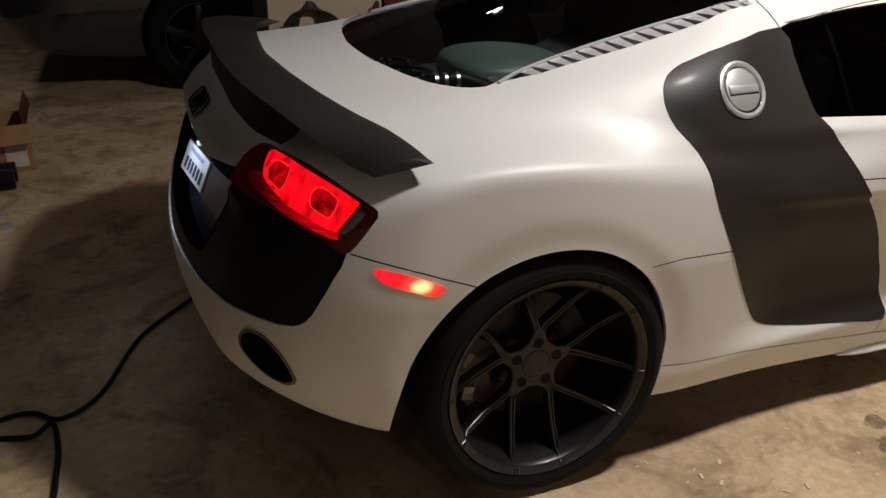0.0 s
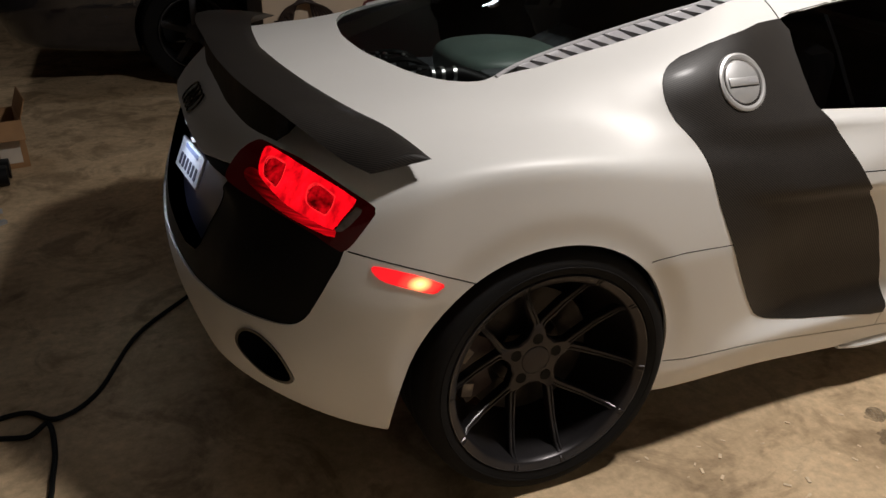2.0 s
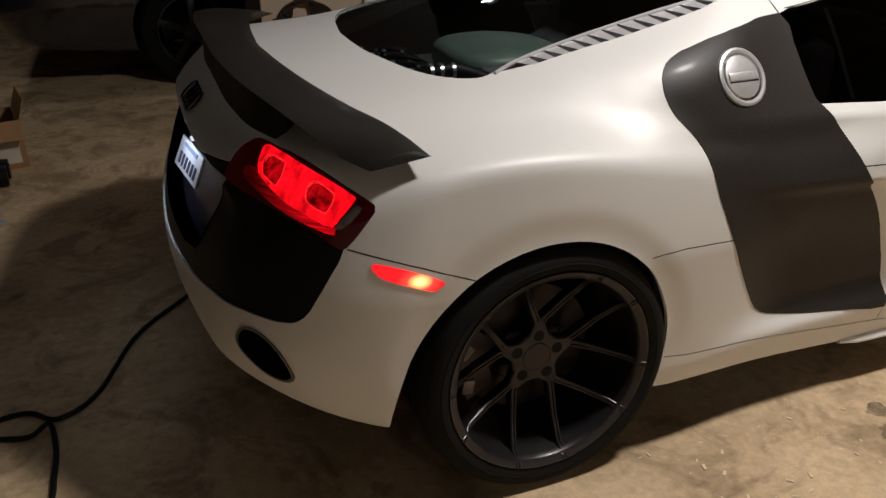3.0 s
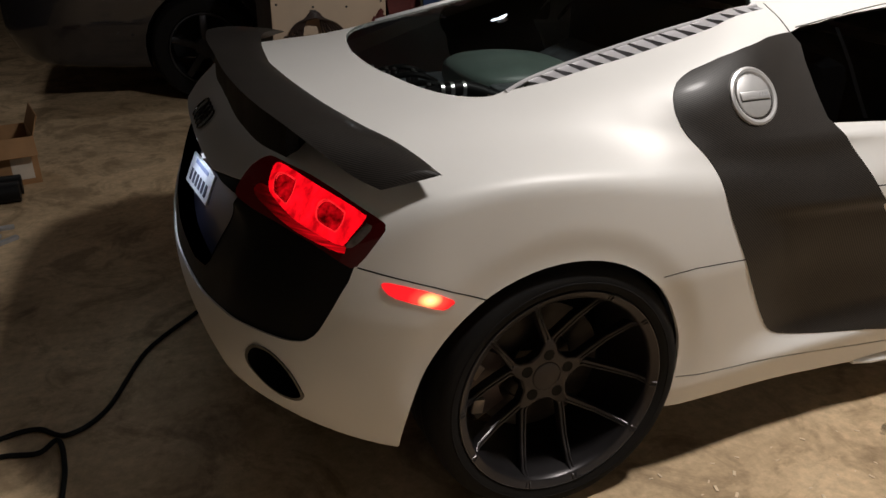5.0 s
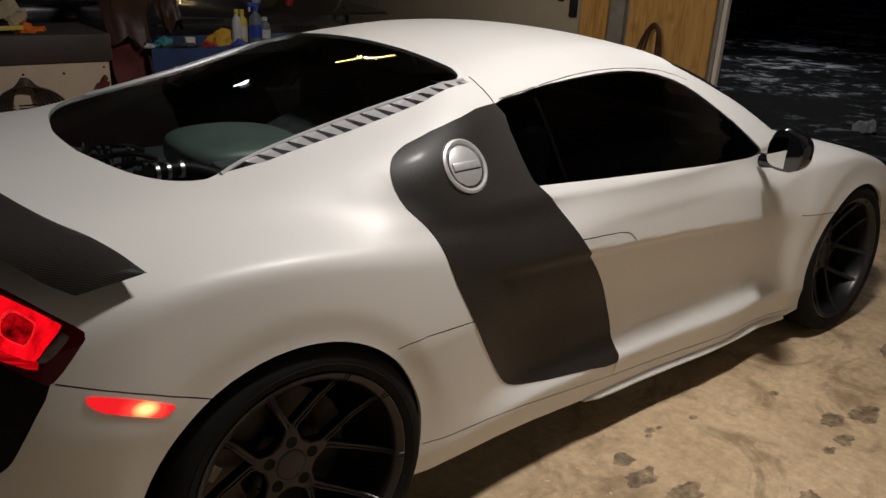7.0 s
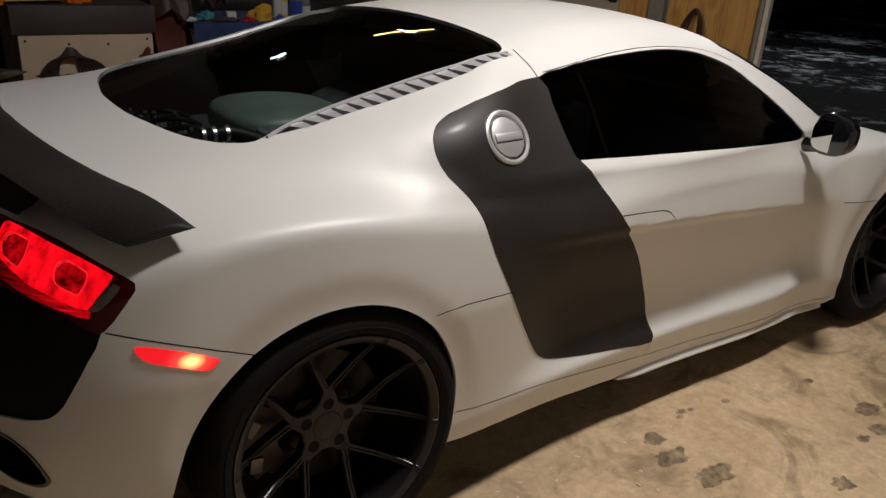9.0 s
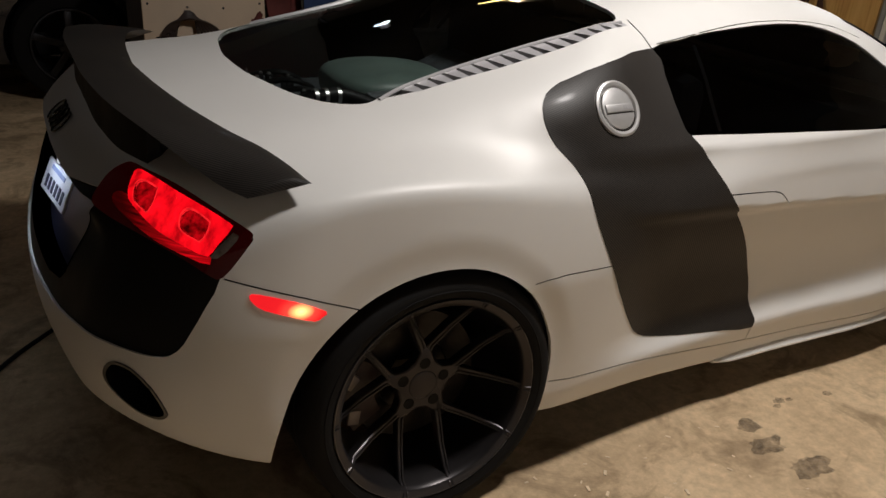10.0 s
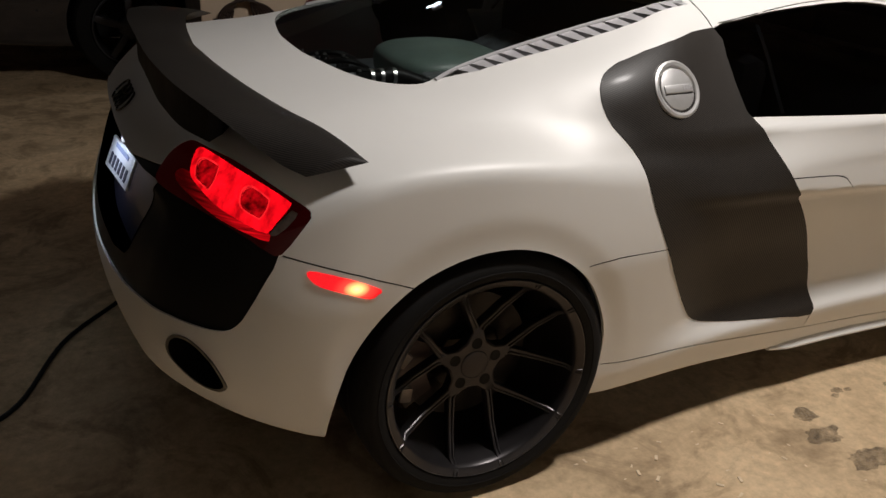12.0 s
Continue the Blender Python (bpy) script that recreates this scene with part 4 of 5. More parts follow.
# ---- wheels ----
def make_wheel(m, parent):
    """A ten-spoke wheel about its own z axis, whose outer face looks along +z; x ahead, y up before m."""
    tyre = part("tyre", lathe(bmesh.new(), [(0.2735, -0.020), (0.2745, -0.004), (0.277, 0.004), (0.288, 0.010), (0.310, 0.010), (0.325, 0.001), (0.335, -0.018), (0.3385, -0.045), (0.339, -0.14), (0.3385, -0.235), (0.335, -0.262), (0.325, -0.280), (0.290, -0.292), (0.262, -0.28)], m, 72), RUBBER, parent)
    groove = bmesh.new()
    for h in (-0.08, -0.14, -0.20):
        lathe(groove, [(0.3393, h - 0.004), (0.3396, h - 0.003), (0.3396, h + 0.003), (0.3393, h + 0.004)], m, 72)
    part("tread_groove", groove, BLACK, tyre)
    part("sidewall_ridge", lathe(bmesh.new(), [(0.2945, 0.0105), (0.2955, 0.0118), (0.2975, 0.0118), (0.2985, 0.0105)], m, 72), RUBBER, tyre)
    rim = part("rim", lathe(bmesh.new(), [(0.2730, -0.010), (0.2742, -0.001), (0.2738, 0.0045), (0.2715, 0.0060), (0.2560, -0.0010), (0.2520, -0.0060), (0.2490, -0.022), (0.246, -0.05), (0.240, -0.11), (0.236, -0.20), (0.246, -0.26)], m, 72), RIM, parent)
    part("lip_edge", lathe(bmesh.new(), [(0.2712, 0.0062), (0.2722, 0.0071), (0.2736, 0.0060)], m, 72), RIM_EDGE, rim)
    # hub: a five-pointed plate whose points run out into the spoke pairs
    hub = bmesh.new()
    rings = []
    for k, h in ((0.93, -0.0835), (1.0, -0.087), (1.0, -0.115)):
        ring = []
        for i in range(80):
            a = 2 * math.pi * i / 80
            c = 0.5 + 0.5 * math.cos(5 * (a - radians(86)))
            ring.append(hub.verts.new(m @ Vector((math.cos(a) * k * (0.068 + 0.040 * c ** 2.2), math.sin(a) * k * (0.068 + 0.040 * c ** 2.2), h))))
        rings.append(ring)
    hub.faces.new(rings[0])
    for a, b in zip(rings, rings[1:]):
        for i in range(80):
            hub.faces.new((a[i], a[(i + 1) % 80], b[(i + 1) % 80], b[i]))
    bmesh.ops.recalc_face_normals(hub, faces=hub.faces)
    hub_ob = part("hub", hub, RIM, rim)
    part("centre_cap", lathe(bmesh.new(), [(0, -0.0805), (0.036, -0.0808), (0.039, -0.0822), (0.040, -0.0836)], m, 40), RIM, hub_ob)
    # raised black discs: the shade of open lug holes put into colour
    for k in range(5):
        a = radians(86 + 72 * k)
        hole = lathe(bmesh.new(), [(0, -0.0828), (0.0125, -0.0828), (0.0145, -0.0824), (0.0155, -0.0836)], m @ Matrix.Translation((0.060 * math.cos(a), 0.060 * math.sin(a), 0)), 16)
        part("lug_hole_disc", hole, STAND, hub_ob)
    for k in range(5):
        j = radians(86 + 72 * k)
        for side in (-1, 1):
            e = j + side * radians(21.3)
            # spoke: a tapered bar from the hub out over the lip, with a step along its middle
            bm = bmesh.new()
            s0 = Vector((0.080 * math.cos(j + side * 0.05), 0.080 * math.sin(j + side * 0.05), 0))
            s1 = Vector((0.108 * math.cos(j + side * 0.10), 0.108 * math.sin(j + side * 0.10), 0))
            s2 = Vector((0.180 * math.cos(j + side * 0.29), 0.180 * math.sin(j + side * 0.29), 0))
            s3 = Vector((0.2715 * math.cos(e), 0.2715 * math.sin(e), 0))
            line = [(s0, -0.0850, 0.0095), (s1, -0.0830, 0.0100), (s2, -0.058, 0.0085), ((s2 + 2 * s3) / 3, -0.027, 0.0078), (s3 * 0.955, 0.0035, 0.0085), (s3, 0.0085, 0.0100)]
            rows = []
            for i, (q, h, w) in enumerate(line):
                d = (line[min(i + 1, 5)][0] - line[max(i - 1, 0)][0]).normalized()
                n = Vector((-d.y, d.x, 0))
                t_low = 0.030 if i < 4 else 0.012
                rows.append([bm.verts.new(m @ (q + n * u * w + Vector((0, 0, h - t)))) for u, t in ((-1, 0.004), (-0.70, 0.0), (-0.34, 0.0), (-0.22, 0.005), (0.22, 0.005), (0.34, 0.0), (0.70, 0.0), (1, 0.004), (0.8, t_low), (-0.8, t_low))])
            for a, b in zip(rows, rows[1:]):
                for i in range(10):
                    bm.faces.new((a[i], a[(i + 1) % 10], b[(i + 1) % 10], b[i]))
            bm.faces.new(rows[0])
            bm.faces.new(rows[-1])
            bmesh.ops.recalc_face_normals(bm, faces=bm.faces)
            part("spoke", bm, RIM, rim)
    part("brake_disc", lathe(bmesh.new(), [(0.06, -0.155), (0.07, -0.148), (0.10, -0.148), (0.101, -0.142), (0.178, -0.142), (0.180, -0.146), (0.180, -0.170), (0.06, -0.172)], m, 56), DISC, parent)
    cal = bmesh.new()
    arc = [radians(a) for a in np.linspace(150, 212, 10)]
    rows = []
    for a in arc:
        rows.append([cal.verts.new(m @ Vector((r * math.cos(a), r * math.sin(a), h))) for r, h in ((0.120, -0.118), (0.205, -0.118), (0.215, -0.13), (0.215, -0.19), (0.120, -0.19))])
    for a, b in zip(rows, rows[1:]):
        for i in range(5):
            cal.faces.new((a[i], a[(i + 1) % 5], b[(i + 1) % 5], b[i]))
    cal.faces.new(rows[0])
    cal.faces.new(rows[-1])
    bmesh.ops.recalc_face_normals(cal, faces=cal.faces)
    caliper = part("caliper", cal, CALIPER, parent, "brown brake caliper")
    for a in (168, 200):
        c = Vector((0.188 * math.cos(radians(a)), 0.188 * math.sin(radians(a)), -0.113))
        part("caliper_tab", box((-0.020, -0.016, -0.006), (0.020, 0.016, 0.006), 0.003, m @ Matrix.Translation(c) @ pose(0, 0, 0, 0, 0, a + 60)), TAB, caliper)


for cx, cz, yy in ((0.0, 0.343, 0.937), (2.65, 0.338, 0.930)):
    for s in (-1, 1):
        hold = new("wheel")
        hold.parent = car
        # local x ahead, y up, z out of the car; leaning in at the top
        lean = 3.0
        out_axis = Vector((0, s * math.cos(radians(lean)), math.sin(radians(lean))))
        up_axis = Vector((0, -s * math.sin(radians(lean)), math.cos(radians(lean))))
        m = Matrix((Vector((1, 0, 0)), up_axis, out_axis)).transposed().to_4x4()
        m.translation = (cx, s * yy, cz)
        make_wheel(m, hold)

# door mirrors
MIRROR = plain("mirror_silver", (0.9, 0.9, 0.9), rough=0.02, metal=1.0, vary=0.0)
for s in (-1, 1):
    centre = Vector((1.855, s * 0.985, 0.925))
    bm = bmesh.new()
    bmesh.ops.create_uvsphere(bm, u_segments=28, v_segments=16, radius=1.0)
    for v in bm.verts:
        q = Vector([math.copysign(abs(c) ** 0.72, c) for c in v.co])
        q.x = max(q.x * 0.085, -0.030)
        v.co = centre + Vector((q.x - 0.10 * q.y * s * 0.3, q.y * 0.078, q.z * (0.070 - 0.010 * s * q.y)))
    mirror = part("door_mirror", bm, GLOSS_BLACK, car, "black door mirror")
    bm = bmesh.new()
    ring = [bm.verts.new(centre + Vector((-0.0315 - 0.03 * s * 0.066 * math.copysign(abs(math.cos(a)) ** 0.6, math.cos(a)), 0.066 * math.copysign(abs(math.cos(a)) ** 0.6, math.cos(a)), -0.004 + 0.054 * math.copysign(abs(math.sin(a)) ** 0.6, math.sin(a))))) for a in np.linspace(0, 2 * math.pi, 32, endpoint=False)]
    bm.faces.new(ring)
    bmesh.ops.recalc_face_normals(bm, faces=bm.faces)
    part("mirror_glass", bm, MIRROR, mirror, smooth=False)
    part("mirror_foot", tube(bmesh.new(), [(1.90, s * 0.87, 0.862), (1.89, s * 0.92, 0.868), (1.88, s * 0.955, 0.885)], [0.028, 0.022, 0.020], 10), GLOSS_BLACK, mirror)

# what shows through the glass: engine bay and cabin
ENGINE_GREY = plain("engine_cover_grey", (0.12, 0.165, 0.145), rough=0.45, vary=0.15)
ENGINE_PALE = plain("pale_engine_casting", (0.11, 0.12, 0.125), rough=0.45, vary=0.15)
DARK_TRIM = plain("dark_trim", (0.014, 0.014, 0.015), rough=0.7, vary=0.4, scale=25)
DARK_TRIM.node_tree.nodes["Principled BSDF"].inputs["Specular IOR Level"].default_value = 0.15
BAY_TRIM = plain("engine_bay_liner", (0.055, 0.062, 0.068), rough=0.8, vary=0.5, scale=14)
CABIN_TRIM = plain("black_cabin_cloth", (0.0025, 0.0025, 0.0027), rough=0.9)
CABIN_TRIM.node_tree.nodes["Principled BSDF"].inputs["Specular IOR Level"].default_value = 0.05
bm = bmesh.new()
rows = []
for x, w, z in ((-0.24, 0.50, 0.86), (0.1, 0.52, 0.80), (0.55, 0.54, 0.80), (0.80, 0.54, 0.90)):
    rows.append([bm.verts.new((x, y, z)) for y in (-w, 0, w)])
for a, b in zip(rows, rows[1:]):
    for k in range(2):
        bm.faces.new((a[k], a[k + 1], b[k + 1], b[k]))
part("engine_bay", bm, BAY_TRIM, car, smooth=False)
bm = bmesh.new()
bmesh.ops.create_uvsphere(bm, u_segments=40, v_segments=20, radius=1.0)
for v in bm.verts:
    q = [math.copysign(abs(c) ** 0.62, c) for c in v.co]
    v.co = Vector((0.30 + 0.215 * q[0], 0.045 + 0.205 * q[1], 0.885 + 0.066 * q[2] - 0.015 * max(q[0], 0)))
part("engine_cover", bm, ENGINE_GREY, car, "grey green engine cover under the glass")
part("cover_ledge", box((0.12, -0.215, 0.80), (0.47, -0.155, 0.915), 0.015), ENGINE_PALE, car, "pale ledge beside the engine cover")
for y in (-0.225,):
    pipe = part("intake_pipe", tube(bmesh.new(), smooth_line([(-0.14, y * 0.8, 0.86), (-0.09, y * 0.95, 0.905), (-0.03, y, 0.922), (0.03, y, 0.922), (0.12, y * 1.05, 0.89)], 6), 0.022, 14), BLACK, car)
    for x in (-0.055, -0.025, 0.012):
        part("pipe_clamp", lathe(bmesh.new(), [(0.0222, -0.006), (0.0245, -0.005), (0.0245, 0.005), (0.0222, 0.006)], Matrix.Translation((x, y, 0.922)) @ pose(0, 0, 0, 0, 90, 0), 24), ALU, pipe)
rng = random.Random(8)
for k in range(16):
    x, y = -0.15 + 0.022 * (k % 8) + rng.uniform(-0.01, 0.01), -0.10 + 0.2 * (k // 8) + rng.uniform(-0.06, 0.12)
    w, h = rng.uniform(0.006, 0.014), rng.uniform(0.02, 0.045)
    fit = part("engine_fitting", box((x - w, y - w, 0.84), (x + w, y + w, 0.86 + h), 0.003), DARK_TRIM if k % 3 else BLACK, car)
    part("fitting_bolt", lathe(bmesh.new(), [(0, 0.006), (0.006, 0.005), (0.007, 0.0)], Matrix.Translation((x, y, 0.86 + h)), 10), ALU, fit)
for y in (-0.02, 0.10, 0.22):
    part("engine_hose", tube(bmesh.new(), smooth_line([(-0.17, y, 0.855), (-0.10, y + 0.02, 0.885), (-0.02, y - 0.02, 0.90), (0.05, y - 0.01, 0.87)], 5), 0.009, 8), BLACK, car)
for x, y0, y1 in ((-0.105, 0.0, 0.05), (-0.07, 0.15, 0.20), (-0.12, 0.24, 0.28)):
    part("bright_pipe", tube(bmesh.new(), [(x, y0, 0.893), (x + 0.01, y1, 0.896)], 0.004, 6), ALU, car)
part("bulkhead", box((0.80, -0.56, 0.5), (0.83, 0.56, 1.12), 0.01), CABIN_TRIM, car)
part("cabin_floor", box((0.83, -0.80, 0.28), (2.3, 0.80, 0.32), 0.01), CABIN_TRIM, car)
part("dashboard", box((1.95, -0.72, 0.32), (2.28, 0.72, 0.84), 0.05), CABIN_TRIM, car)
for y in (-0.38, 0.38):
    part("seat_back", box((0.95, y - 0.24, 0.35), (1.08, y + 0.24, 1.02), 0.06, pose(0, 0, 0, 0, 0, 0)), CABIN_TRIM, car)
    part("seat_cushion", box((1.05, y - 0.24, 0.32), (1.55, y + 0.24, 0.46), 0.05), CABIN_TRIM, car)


# ---- the garage ----
CONCRETE, PLY, YARD = concrete(), plywood(), snow_ground()
WALL = plain("painted_board_wall", (0.30, 0.28, 0.25), rough=0.8, vary=0.15, scale=2.0)
BOUNCE_WALL = plain("bounce_white", (0.80, 0.77, 0.70), rough=0.8, vary=0.08, scale=2.0)
DOOR_WHITE = plain("garage_door_grey_white", (0.46, 0.44, 0.40), rough=0.55, vary=0.06, scale=4.0)
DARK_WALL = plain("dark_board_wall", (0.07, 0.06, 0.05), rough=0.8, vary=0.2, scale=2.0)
CEIL = plain("ceiling_board", (0.06, 0.05, 0.04), rough=0.85, vary=0.1)
TRIM = plain("white_trim", (0.78, 0.76, 0.71), rough=0.6, vary=0.08)
STEEL_TRIM = plain("galvanised_strip", (0.45, 0.46, 0.48), rough=0.45, metal=0.6, vary=0.15)
IRON = plain("dark_iron", (0.05, 0.05, 0.055), rough=0.5, metal=0.7)


def structure(name, bm, mat, label, category):
    return tagged(part(name, bm, mat, None, smooth=False), label, category, kind="structure")


bm = bmesh.new()
bmesh.ops.create_grid(bm, x_segments=60, y_segments=60, size=1.0)
for v in bm.verts:
    v.co = Vector((0.75 + 4.35 * v.co.x, 2.8 + 6.2 * v.co.y, 0.0))
structure("floor", bm, CONCRETE, "worn stained concrete garage slab", "floor")
bm = bmesh.new()
for f in ([(-90, -90), (90, -90), (90, 90), (-90, 90)],):
    bm.faces.new([bm.verts.new((x, y, -0.03)) for x, y in f])
structure("ground", bm, YARD, "dark wet yard with patches of snow", "ground")
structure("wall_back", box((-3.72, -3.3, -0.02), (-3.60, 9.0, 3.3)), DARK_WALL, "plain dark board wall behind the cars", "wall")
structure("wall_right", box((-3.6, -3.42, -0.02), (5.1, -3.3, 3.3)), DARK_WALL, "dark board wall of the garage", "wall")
# unseen white strip, added to bounce lamp light onto the car's side
structure("bounce_strip", box((-3.6, -3.297, -0.02), (5.0, -3.24, 1.6), 0.004), BOUNCE_WALL, "added white reflector strip along the unseen garage wall", "wall")
structure("wall_left", box((-3.6, 9.0, -0.02), (5.1, 9.12, 3.3)), WALL, "plain board wall of the garage", "wall")
structure("ceiling", box((-3.72, -3.42, 3.3), (5.22, 9.12, 3.4)), CEIL, "board ceiling of the garage", "ceiling")
# front wall: pier with plywood, lintel, and the second door shut
structure("wall_front", box((5.0, 1.385, -0.02), (5.10, 2.86, 3.3)), WALL, "short wall between the two garage doors", "wall")
structure("lintel", box((5.0, -2.0, 2.35), (5.10, 1.385, 3.3)), WALL, "board above the open garage door", "wall")
structure("wall_front_right", box((5.0, -3.3, -0.02), (5.10, -2.0, 3.3)), WALL, "board wall beside the open garage door", "wall")
structure("wall_front_left", box((5.0, 7.2, -0.02), (5.10, 9.0, 3.3)), WALL, "board wall beside the closed garage door", "wall")
structure("wall_front_top", box((5.0, 2.86, 2.35), (5.10, 7.2, 3.3)), WALL, "board above the closed garage door", "wall")
tagged(part("plywood_sheet", box((4.975, 1.40, 0.0), (4.998, 2.26, 2.4), 0.002), PLY, None, smooth=False), "bare yellow plywood sheet on the door pier", "plywood", kind="structure")
tagged(part("plywood_strip", box((4.975, 2.50, 0.0), (4.998, 2.82, 2.4), 0.002), PLY, None, smooth=False), "narrow bare plywood strip beside the closed door", "plywood", kind="structure")
tagged(part("door_track", box((4.955, 2.30, 0.0), (4.998, 2.46, 2.5), 0.004), STEEL_TRIM, None, smooth=False), "grey vertical garage door track", "track", kind="structure")
tagged(part("trim", box((4.95, 1.285, -0.02), (4.995, 1.325, 2.34), 0.004), TRIM, None, smooth=False), "white door jamb of the open doorway", "trim", kind="structure")
tagged(part("trim", box((4.97, 1.345, 0.0), (4.998, 1.375, 2.4), 0.003), STEEL_TRIM, None, smooth=False), "grey weather strip beside the door jamb", "trim", kind="structure")
bm = bmesh.new()
door = thing("door_1", (5.02, 5.02, 0), "closed grey-white sectional garage door with steel hinges", "garage door", kind="structure")
for k in range(4):
    z0 = 0.01 + 0.585 * k
    ob = part("panel", box((0.0, -2.14, z0), (0.045, 2.16, z0 + 0.575), 0.006), DOOR_WHITE, door)
for y in (-1.9, -0.45, 1.0, 2.0):
    for k in (1, 2, 3):
        part("hinge", box((-0.02, y - 0.035, 0.585 * k - 0.06), (0.0, y + 0.035, 0.585 * k + 0.06), 0.006), IRON, door)
part("latch", box((-0.03, -2.12, 0.98), (0.0, -2.03, 1.16), 0.008), IRON, door)

# lamps under the ceiling
LAMP_COOL = glowing("cool_led_panel", (0.75, 0.85, 1.0), 16.0, base=(0.8, 0.8, 0.8), rough=0.4)
TUBE = glowing("yellow_tube", (1.0, 0.66, 0.22), 18.0, base=(0.8, 0.8, 0.7), rough=0.4)
# the third housing is added only to go with the rear fill
for x, y in ((1.05, -1.20), (0.10, -1.15), (-2.4, 4.0)):
    fix = thing("ceiling_lamp", (x, y, 3.3), "unseen warm white square ceiling lamp, switched on", "ceiling lamp", group="ceiling lamps")
    part("housing", box((-0.16, -0.14, -0.17), (0.16, 0.14, 0.0), 0.01), TRIM, fix)
led = thing("led_lamp", (1.42, 3.8, 2.8), "cool white three-wing garage lamp, switched on", "ceiling lamp")
part("socket", lathe(bmesh.new(), [(0, -0.09), (0.04, -0.09), (0.05, -0.06), (0.05, 0.0)], None, 20), TRIM, led)
part("rod", tube(bmesh.new(), [(0, 0, -0.01), (0, 0, 0.5)], 0.006, 8), IRON, led)
for k, a in enumerate((30, 150, 270)):
    part("wing", box((0.03, -0.035, -0.14), (0.11, 0.035, -0.12), 0.006, pose(0, 0, 0, 0, 0, a) @ pose(0, 0, 0, 0, 12, 0)), LAMP_COOL, led)
for k in range(2):
    t = thing("tube_lamp_fitting", pose(2.06 + 0.24 * k, 2.84 - 0.18 * k, 2.8, 0, 0, -6 - 10 * k), "yellowish fluorescent tube under the ceiling", "ceiling lamp", group="tube lamps")
    part("tube", tube(bmesh.new(), [(-0.15, 0, -0.13), (0.15, 0, -0.13)], 0.013, 10), TUBE, t)
    for q in (-0.18, 0.18):
        part("rod", tube(bmesh.new(), [(0.7 * q, 0, -0.06), (0.7 * q, 0, 0.5)], 0.004, 6), IRON, t)
    part("base", box((-0.17, -0.03, -0.10), (0.17, 0.03, -0.05), 0.006), IRON, t)
    for q in (-0.15, 0.15):
        part("holder", box((q - 0.012, -0.014, -0.15), (q + 0.012, 0.014, -0.09), 0.003), IRON, t)


# ---- the black car beside ----
def suv_field(x, y, z):
    a = np.abs(y)
    w = spl((-1.75, -1.5, -0.9, 0.0, 1.6, 2.7, 3.1, 3.3), (0.70, 0.85, 0.92, 0.935, 0.925, 0.90, 0.80, 0.62), x)
    side = w - 0.05 * np.maximum(z - 0.75, 0) - 0.16 * np.maximum(0.55 - z, 0)
    top = spl((-1.75, -1.2, 0.0, 1.5, 2.0, 2.7, 3.2), (1.10, 1.15, 1.15, 1.12, 1.05, 0.98, 0.84), x)
    body = smax(a - side, z - (top - 0.05 * (a / 0.9) ** 4), 0.10)
    back = -1.72 + 0.16 * (a / 0.9) ** 4 + 0.25 * np.maximum(z - 0.85, 0) ** 2 + 0.5 * np.maximum(0.5 - z, 0)
    body = smax(body, back - x, 0.14)
    body = smax(body, x - (3.2 - 0.25 * (a / 0.8) ** 3), 0.12)
    body = smax(body, spl((-1.8, -1.0, 0.0, 3.3), (0.34, 0.26, 0.24, 0.26), x) - z, 0.05)
    roof = spl((-1.7, -1.4, -0.6, 0.4, 1.0, 1.5, 2.1), (1.10, 1.38, 1.62, 1.66, 1.58, 1.36, 1.02), x)
    cab = smax((a - (0.86 - 0.36 * (z - 1.1))) * 0.9, (z - roof + 0.06 * a * a) * 0.85, 0.10)
    cab = smax(cab, 0.95 - z, 0.05)
    return smin(body, cab, 0.03)


SUV_BLACK = plain("black_car_paint", (0.016, 0.016, 0.021), rough=0.25, coat=1.0, vary=0.1, coat_rough=0.03)
PRIVACY_GLASS = tinted_glass("black_privacy_glass", (0.03, 0.03, 0.032), rough=0.0)
SUV_RED = plain("unlit_red_lens", (0.20, 0.006, 0.008), rough=0.15, coat=1.0)
CHROME = plain("chrome_strip", (0.6, 0.6, 0.6), rough=0.15, metal=1.0)
suv_skin = Skin(suv_field, (-1.85, -1.02, 0.15), (3.35, 0.05, 1.75), 0.034)
for cx in (-0.41, 2.35):
    suv_skin.cut("opening", [(cx + 0.40 * math.cos(a), 0.39 + 0.40 * math.sin(a)) for a in np.linspace(0, 2 * math.pi, 28, endpoint=False)], SIDE, lambda c: c.y < -0.55)
suv_skin.cut("window", [(-1.10, 1.20), (-0.75, 1.20), (0.3, 1.19), (1.30, 1.165), (1.62, 1.16), (1.25, 1.40), (0.9, 1.52), (0.3, 1.56), (-0.5, 1.53), (-0.95, 1.42)], SIDE, lambda c: c.y < -0.4)
suv_skin.cut("tail_lamp", [(-1.75, 0.98), (-1.20, 1.0), (-0.98, 1.03), (-0.96, 1.06), (-1.2, 1.12), (-1.75, 1.13)], SIDE, lambda c: c.x < -0.8)
suv = thing("black_car", (0, 4.42, 0), "glossy black car with unlit red tail lamps, parked alongside", "car")
skin_part("body_shell", suv_skin.take("shell", both=True), SUV_BLACK, suv)
